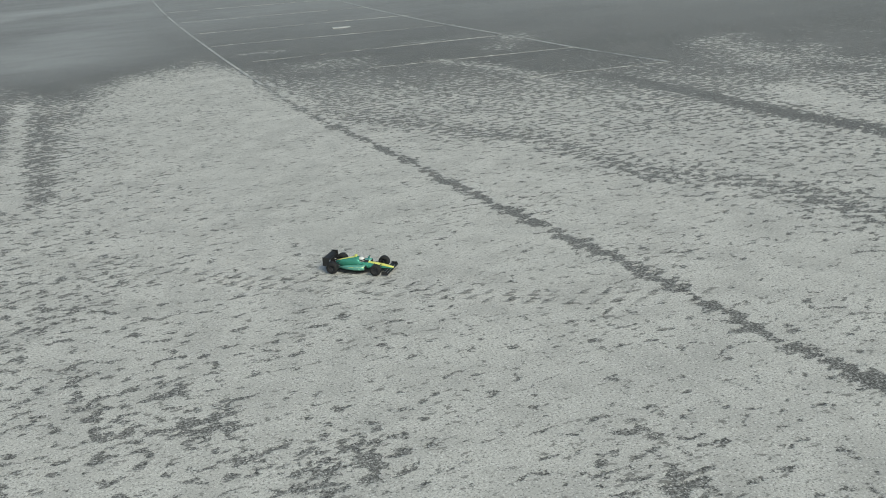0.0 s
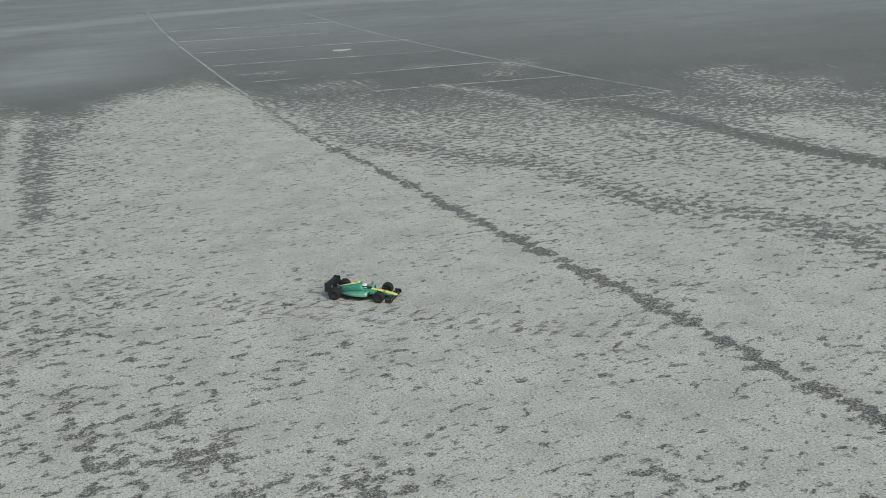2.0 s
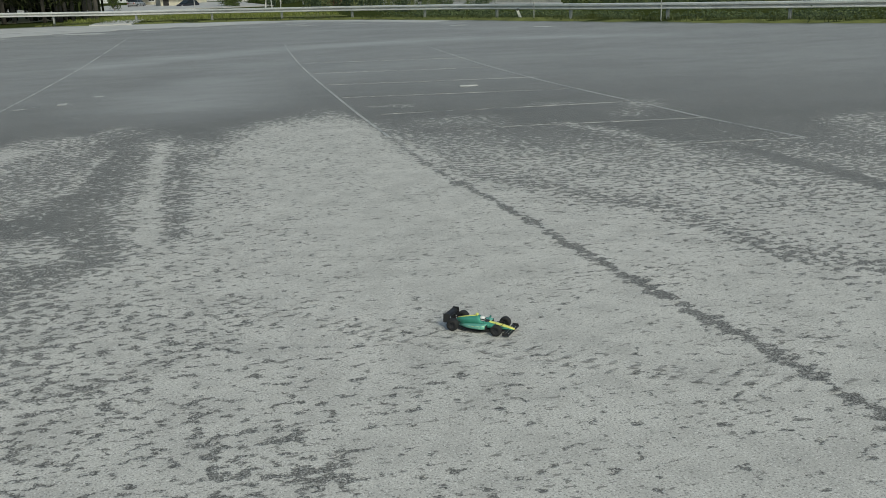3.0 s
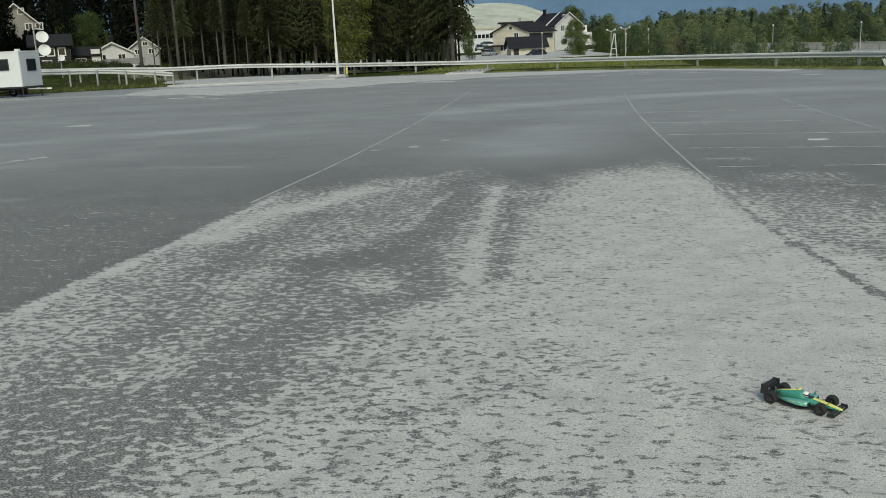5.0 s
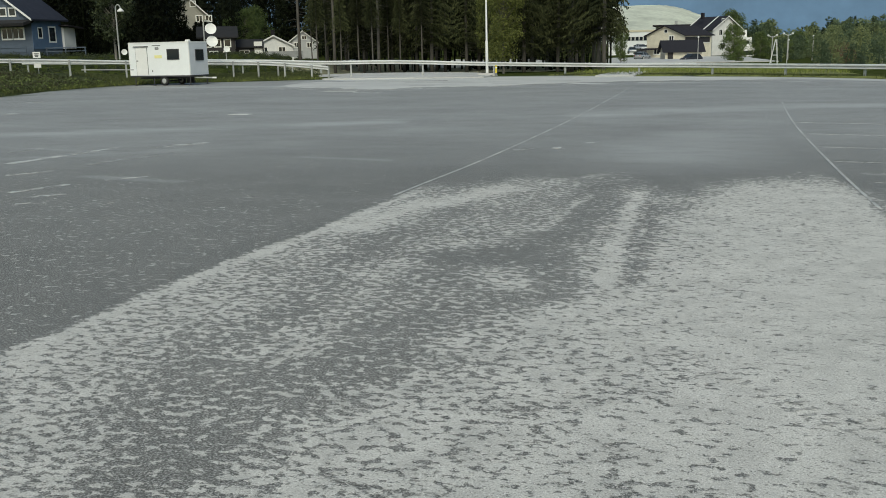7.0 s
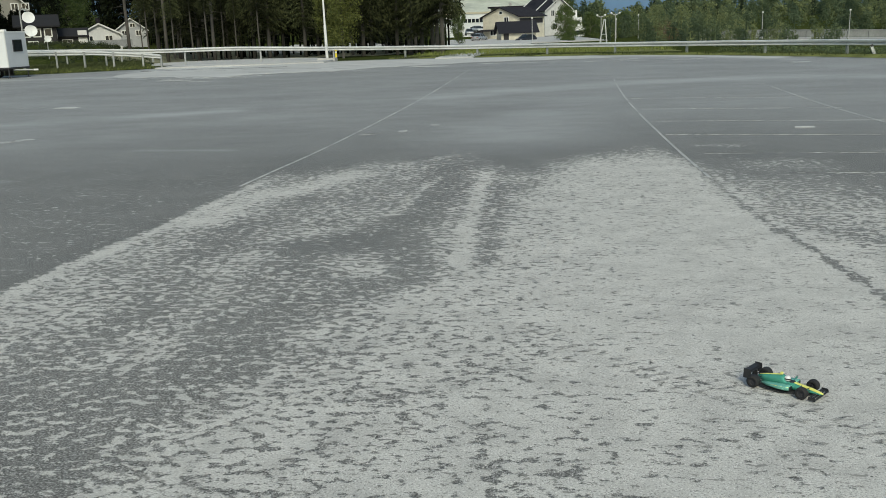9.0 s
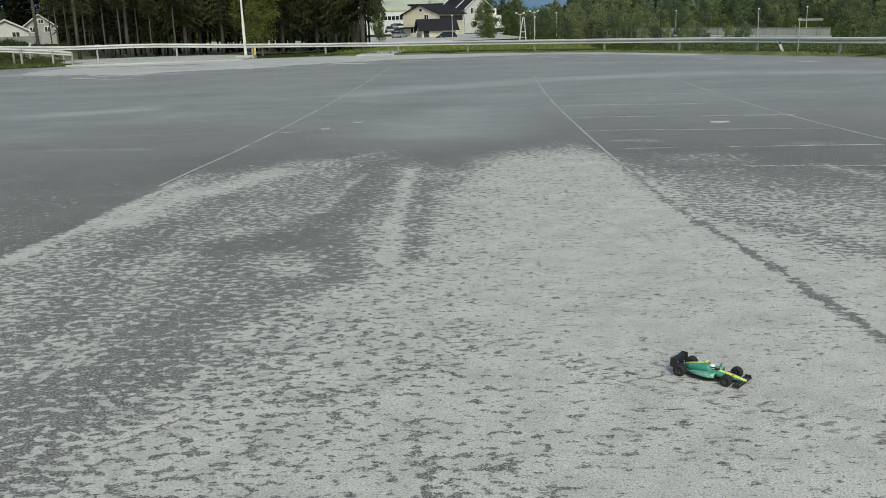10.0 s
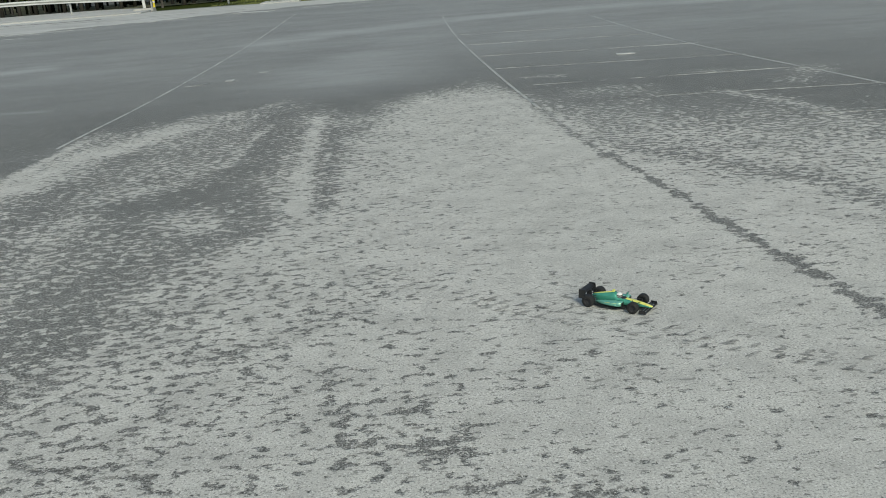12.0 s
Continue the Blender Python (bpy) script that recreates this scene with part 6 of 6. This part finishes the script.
rng = random.Random(11)
KINDS = [spruce(3, 15.0, 2.6, 2.3), spruce(4, 17.0, 2.0, 2.5), spruce(5, 13.5, 1.5, 2.2), spruce(6, 16.0, 3.0, 2.1)]
tall = spruce(7, 19.0, 8.5, 2.2)
SPRUCES = [(-9.9, 79.2, -0.05), (-11.3, 83.6, -0.08), (-40.3, 95.8, 0.20), (-37.0, 92.8, 0.25), (-34.2, 93.9, 0.10), (-35.0, 100.0, -0.03), (-31.1, 92.9, 0.11), (-28.7, 90.5, 0.05), (-29.4, 97.6, -0.11), (-26.1, 94.4, -0.05), (-26.9, 102.5, -0.22), (-21.8, 97.5, -0.24), (-17.8, 84.1, -0.04), (-18.2, 90.1, -0.18), (-18.3, 98.2, -0.27), (-15.1, 86.7, -0.10), (-15.2, 93.7, -0.28), (-12.5, 85.0, -0.07), (-10.6, 81.3, -0.07), (-43.0, 96.8, 0.31), (-15.8, 102.7, -0.37), (-25.8, 104.8, -0.28), (-32.7, 105.0, -0.14)]
BARE = [(-43.2, 90.1, 0.79), (-38.3, 88.0, 0.35), (-32.7, 85.9, 0.16), (-14.1, 88.8, -0.16)]
for i, (x, y, z) in enumerate(BARE):
    if i:
        put(tall, x, y, z, 77 * i, 1.0 - 0.04 * i)
    else:
        tall.matrix_basis = pose(x, y, z)
for i, (x, y, z) in enumerate(SPRUCES):
    if 1 < i < 6:
        KINDS[i - 2].matrix_basis = pose(x, y, z, 0, 0, rng.uniform(0, 360))
    else:
        put(KINDS[rng.randrange(4)], x, y, z, rng.uniform(0, 360), rng.uniform(0.85, 1.12))

for i, (x, y, z) in enumerate(((-42.06, 90.65, 0.60), (-39.03, 85.44, 0.62), (-39.90, 89.43, 0.50), (-36.10, 84.54, 0.46), (-38.54, 92.20, 0.32), (-35.66, 87.98, 0.34), (-38.19, 96.66, 0.11), (-32.53, 83.84, 0.36), (-33.55, 90.94, 0.16), (-31.06, 87.59, 0.23), (-33.18, 97.44, -0.04), (-28.68, 87.35, 0.17))):
    put(tall, x, y, z, 61 * i, 0.42 + 0.05 * (i % 3))

# the dark wood behind them, on the slope; its gloom is in the needle colour
def wood(name, n, xr, yr, zf, label, seed, sizes, material, per=46, needle=True, size=0.55, clear=None, base=0.08):
    r = random.Random(seed)
    b, tone = Build(), []
    for _ in range(n):
        x, y = r.uniform(*xr), r.uniform(*yr)
        if clear and clear(x, y):
            continue
        h = r.uniform(*sizes)
        z = zf(x, y)
        w = h * (0.17 if needle else r.uniform(0.22, 0.36))
        if needle:
            for _ in range(per):
                k = r.random() ** 0.8
                rad, a = w * (1 - k) * math.sqrt(r.random()), r.uniform(0, 6.28)
                p = Vector((x + rad * math.cos(a), y + rad * math.sin(a), z + h * (base + (0.98 - base) * k)))
                leaf_card(b, p, size * r.uniform(0.7, 1.7), Vector((math.cos(a), math.sin(a), 0.4)) * 0.6, r, 0.28)
        else:
            heads = []
            for _ in range(max(5, int(per / 22))):
                k, a = r.random(), r.uniform(0, 6.28)
                rad = w * math.sqrt(max(0.05, 1 - (2 * k - 0.85) ** 2 * 0.9)) * r.uniform(0.2, 0.9)
                heads.append((Vector((x + rad * math.cos(a), y + rad * math.sin(a), z + h * (0.12 + 0.8 * k))), h * r.uniform(0.07, 0.14)))
            for i in range(per):
                c, q = heads[i % len(heads)]
                d = Vector((r.gauss(0, 1), r.gauss(0, 1), r.gauss(0, 0.8))).normalized()
                leaf_card(b, c + d * q * r.uniform(0.7, 1.15), size * r.uniform(0.6, 1.4), d + Vector((0, 0, 0.3)), r)
        b.tube([(x, y, z - 0.5), (x, y, z + h * 0.8)], [0.14, 0.04], 4, False)
        tone += [r.random()] * (len(b.v) - len(tone))
    ob = solid(name, b, material, label, "woods", "stuff")
    ob.data.attributes.new("tone", "FLOAT", "POINT").data.foreach_set("value", tone)


def flat_z(x, y):
    return float(ground_height(np.array([x]), np.array([y]))[0])


def house_gap(x, y):
    """Keeps the view to the white house and the house above it open."""
    b = math.degrees(math.atan2(-x, y))
    return (23.8 < b < 29.2 and y < 178) or (30.0 < b < 32.4 and y < 150)


wood("spruce_wood", 190, (-92, -25), (150, 188), flat_z, "dense dark spruce wood behind the lot", 21, (13, 20), SHADED_NEEDLES, 330, True, 0.42, house_gap)
wood("spruce_wood", 230, (-125, -56), (92, 150), flat_z, "dark spruce wood on the slope by the houses", 22, (13, 19), SHADED_NEEDLES, 760, True, 0.24, house_gap)
wood("spruce_wood", 70, (-82, -50), (84, 101), flat_z, "dense dark spruces with low boughs beside the blue house", 35, (9, 15), SHADED_NEEDLES, 900, True, 0.2, lambda x, y: not 33.2 < math.degrees(math.atan2(-x, y)) < 39.6)
wood("spruce_wood", 190, (-80, -55), (102, 116), flat_z, "young dark spruces below the house on the slope", 37, (4.0, 5.6), SHADED_NEEDLES, 500, True, 0.2, lambda x, y: not 30.2 < math.degrees(math.atan2(-x, y)) < 33.6)
wood("spruce_wood", 95, (-50, -13), (101, 121), flat_z, "dark crowns of the spruces deeper in the wood", 38, (11, 16), SHADED_NEEDLES, 420, True, 0.3, house_gap, 0.27)
wood("undergrowth", 46, (-41, -13), (99, 111), flat_z, "low dark saplings between the spruce trunks", 36, (0.8, 2.3), SHADED_NEEDLES, 300, True, 0.14, lambda x, y: -36 < x < -31)
wood("spruce_wood", 130, (-135, -62), (186, 215), flat_z, "dark spruce wood behind the white houses", 27, (17, 26), SHADED_NEEDLES, 330, True, 0.5)
wood("hillside_wood", 450, (5, 190), (215, 330), lambda x, y: flat_z(x, y) - 1.0, "mixed green wood on the low hill", 23, (3.2, 7.6), LEAVES_MIXED, 270, False, 0.29)
wood("hillside_wood", 250, (16, 120), (150, 210), lambda x, y: flat_z(x, y) - 0.5, "leafy trees on the near slope of the hill", 24, (2.8, 6.6), LEAVES_MIXED, 560, False, 0.15, lambda x, y: 0.333 < x / y < 0.36 and 160 < y < 187)
wood("hillside_firs", 70, (16, 150), (180, 300), lambda x, y: flat_z(x, y) - 0.5, "dark firs among the leafy trees on the hill", 29, (4.2, 6.5), FIRS, 200, True, 0.32)
wood("roadside_scrub", 90, (4, 75), (84, 132), lambda x, y: flat_z(x, y) - 0.1, "low leafy scrub beyond the guardrail", 25, (2.4, 4.8), LEAVES_MIXED, 560, False, 0.09, lambda x, y: 0.238 < x / y < 0.262 or 0.29 < x / y < 0.40 or x / y < 0.075 or 0.077 < x / y < 0.087)
wood("roadside_scrub", 170, (6, 56), (70, 100), lambda x, y: flat_z(x, y) - 0.1, "low scrub and saplings close behind the guardrail", 28, (1.0, 2.6), LEAVES_MIXED, 320, False, 0.065, lambda x, y: math.hypot(x, y) < 78 or 0.29 < x / y < 0.40 or x / y < 0.087)
wood("roadside_scrub", 70, (4, 22), (130, 175), lambda x, y: flat_z(x, y) - 0.2, "young leafy trees beside the lamp posts", 30, (2.4, 4.6), LEAVES_MIXED, 480, False, 0.11, lambda x, y: x / y < 0.045 or (y < 158 and (0.056 < x / y < 0.063 or 0.077 < x / y < 0.086)))
wood("hillside_wood", 40, (-6, 12), (225, 262), flat_z, "trees behind the white house", 26, (6, 8.6), LEAVES_MIXED, 240, False, 0.32)

green = broadleaf(31, 14.5, 3.4, 260, LEAVES_YELLOW, BARK_BIRCH, "birch_tree", "slender birch with light green leaves by the pole", 26000, 0.085, 0.07)
green.matrix_basis = pose(*(-17.79, 75.89, 0.16), 0, 0, 40)
put(green, *(-19.95, 81.54, 0.13), 170, 0.95)
shady = broadleaf(33, 11.5, 4.0, 110, LEAVES_DARK, BARK_PALE, "birch_tree", "slender dark-leaved birch beside the hooked lamp post", 10000, 0.12, 0.16)
shady.matrix_basis = pose(-52.6, 71.8, 1.6, 0, 0, 20)
oak = broadleaf(32, 5.2, 4.2, 70, LEAVES, BARK_PALE, "leafy_tree", "leafy green tree beyond the guardrail", 13000, 0.085, 0.1)
oak.matrix_basis = pose(*(0.95, 147.0, -0.99), 0, 0, 0) @ Matrix.Diagonal((1.0, 1.0, 1.1, 1))
LEAFY = [(0.9, 240.0, -1.6, 2.15), (1.7, 140.0, -0.64, 0.45), (5.4, 164.9, -0.93, 0.90), (10.8, 159.6, -1.03, 0.90), (-79.3, 144.6, 2.19, 1.35), (-81.5, 151.7, 2.18, 1.5), (-82.0, 143.7, 2.21, 1.1)]
for i, (x, y, z, s) in enumerate(LEAFY):
    put(oak, x, y, z, 47 * i, s)
copper = broadleaf(34, 2.4, 3.2, 30, leafy("copper_leaves", (0.075, 0.045, 0.03), (0.17, 0.10, 0.06), 0.2), BARK_PALE, "copper_bush", "low reddish-brown leafy bush among the scrub", 2600, 0.075, 0.08)
copper.matrix_basis = pose(11.9, 109.0, -0.75)
put(oak, -14.9, 139.2, -0.3, 130, 1.0).scale = (0.55, 0.55, 1.15)


# ---- grass and weeds ----
def tufts(name, n, place, label, seed, h=(0.12, 0.4), material=None):
    r = random.Random(seed)
    b = Build()
    for _ in range(n):
        x, y, z = place(r)
        for _ in range(4):
            a, hh = r.uniform(0, 6.28), r.uniform(*h)
            dx, dy = math.cos(a), math.sin(a)
            w = hh * 0.07
            b.add([(x - dy * w, y + dx * w, z), (x + dy * w, y - dx * w, z), (x + dx * hh * 0.5, y + dy * hh * 0.5, z + hh)], [(0, 1, 2)])
    solid(name, b, material or BLADES, label, "grass", "stuff")


def along(path, r, lo, hi, heights):
    i = r.randrange(len(path) - 1)
    p, q = Vector(path[i]), Vector(path[i + 1])
    d = (q - p).normalized()
    o, k = r.uniform(lo, hi), r.random()
    v = p.lerp(q, k) + Vector((-d.y, d.x)) * o
    rise = bank_rise((BANK.index(path[i]) + k) / (len(BANK) - 1)) if path[i] in BANK else 1.0
    return v.x, v.y, float(np.interp(o, *heights)) * rise


tufts("grass_tufts", 17000, lambda r: along(BANK[1:], r, 0.1, 9, ([0, 0.4, 1.5, 3.5, 6, 9], [-0.02, 0.08, 0.28, 0.6, 0.92, 1.1])), "uneven green tufts and weeds on the bank", 41, (0.08, 0.24))
tufts("grass_tufts", 8000, lambda r: along(VERGE_R, r, 0.3, 9, ([0, 0.5, 2, 4.5, 9], [-0.05, 0.03, -0.02, -0.12, -0.4])), "uneven green tufts under the guardrail", 42, (0.06, 0.24))


def shrubs(name, n, place, label, seed, sizes, material):
    r = random.Random(seed)
    b = Build()
    for _ in range(n):
        x, y, z = place(r)
        h = r.uniform(*sizes)
        for _ in range(95):
            u = Vector((r.gauss(0, 1), r.gauss(0, 1), abs(r.gauss(0, 0.8)))).normalized() * r.uniform(0.4, 1.0)
            p = Vector((x + u.x * h * 0.9, y + u.y * h * 0.9, z + u.z * h))
            s = r.uniform(0.03, 0.078)
            d = Vector((r.gauss(0, 1), r.gauss(0, 1), r.gauss(0, 1))).normalized()
            e = d.orthogonal().normalized()
            b.add([p - d * s, p - e * s * 0.6, p + d * s, p + e * s * 0.6], [(0, 1, 2, 3)])
    solid(name, b, material, label, "shrubs", "stuff")


shrubs("bank_shrubs", 620, lambda r: along(BANK[1:5], r, 0.7, 7, ([0, 0.4, 1.5, 3.5, 6, 9], [-0.02, 0.05, 0.22, 0.5, 0.85, 1.0])), "low dark green shrubs and weeds on the bank", 43, (0.2, 0.55), leafy("weed_leaves", (0.03, 0.022, 0.014), (0.06, 0.085, 0.03), 0.1))
shrubs("bank_shrubs", 420, lambda r: along(BANK[1:5], r, 0.5, 5, ([0, 0.4, 1.5, 3.5, 6, 9], [-0.02, 0.05, 0.22, 0.5, 0.85, 1.0])), "fresh leafy weeds among the darker shrubs on the bank", 47, (0.18, 0.42), leafy("fresh_weed_leaves", (0.05, 0.07, 0.02), (0.14, 0.17, 0.05), 0.1))
# Weeds added over the dark ground; the shadow there is in their colour.
shrubs("bank_shrubs", 420, lambda r: along(BANK[1:5], r, 7, 17, ([0, 6, 9, 12, 15, 17], [0, 0.85, 1.0, 1.1, 0.95, 1.0])), "overgrown weeds behind the guardrail on the bank, dark for its shade", 48, (0.35, 0.8), LEAVES_DARK)
def lawn_place(r):
    while True:
        x, y = r.uniform(-11, 8), r.uniform(66, 105)
        if y > 69 - max(0, x + 2) * 0.7 and r.random() < 0.5 + 0.5 * math.sin(x * 0.9 + y * 0.35) * math.sin(y * 0.5 - x * 0.3):
            return x, y, flat_z(x, y) + 0.04


tufts("grass_tufts", 5200, lawn_place, "yellow-green grass and seed heads beyond the guardrail", 49, (0.1, 0.32), FRESH_BLADES)


def slope_place(r):
    x, y = r.uniform(-76, -46), r.uniform(60, 79)
    return x, y, flat_z(x, y) - 0.05


def yard_place(r):
    b, y = radians(r.uniform(24.5, 33)), r.uniform(72, 96)
    return -y * math.tan(b), y, flat_z(-y * math.tan(b), y) - 0.05


shrubs("bank_shrubs", 300, yard_place, "dark weeds before the houses across the road", 52, (0.25, 0.6), LEAVES_DARK)
shrubs("bank_shrubs", 320, slope_place, "dark weeds and low growth below the blue house", 50, (0.25, 0.6), LEAVES_DARK)
tufts("grass_tufts", 6500, lambda r: along(BANK[3:], r, 0.1, 5, ([0, 0.4, 1.5, 3.5, 6, 9], [-0.02, 0.05, 0.2, 0.4, 0.6, 0.7])), "fresh light green grass at the end of the bank", 46, (0.08, 0.2), FRESH_BLADES)
shrubs("verge_shrubs", 420, lambda r: along(VERGE_R[3:], r, 2.6, 10, ([0, 2, 4.5, 9], [-0.05, -0.1, -0.2, -0.45])), "low leafy bushes below the guardrail", 44, (0.35, 0.85), LEAVES_DEEP)


# ---- distance ----
def ridge(name, pts, y, depth, material, label, seed):
    r = random.Random(seed)
    p = smooth_path([(x, y, h) for x, h in pts], 14)
    b = Build()
    n = 9
    verts = []
    for q in p:
        for k in range(n):
            s = k / (n - 1)
            verts.append((q.x + r.uniform(-1, 1), q.y - depth * (1 - s), -25 + (q.z + 25) * (s ** 0.75) + (r.uniform(-0.4, 0.4) if k else 0)))
    b.add(verts, [(i * n + k, (i + 1) * n + k, (i + 1) * n + k + 1, i * n + k + 1) for i in range(len(p) - 1) for k in range(n - 1)])
    solid(name, b, material, label, "mountain", "structure", smooth=True)


ridge("backdrop", [(-420, 70), (-280, 68), (-170, 62), (-90, 60), (-40, 45), (5, 22), (60, 5), (150, 0)], 1450, 500, HAZE_GREEN, "distant mountain slope with haze and sunshine in its colour", 51)
ridge("backdrop", [(-2200, 620), (-1200, 560), (-500, 480), (0, 470), (500, 520), (1200, 560), (2200, 600)], 1900, 250, HAZE_BLUE, "dark blue mountain wall with cloud shadow in its colour", 53)
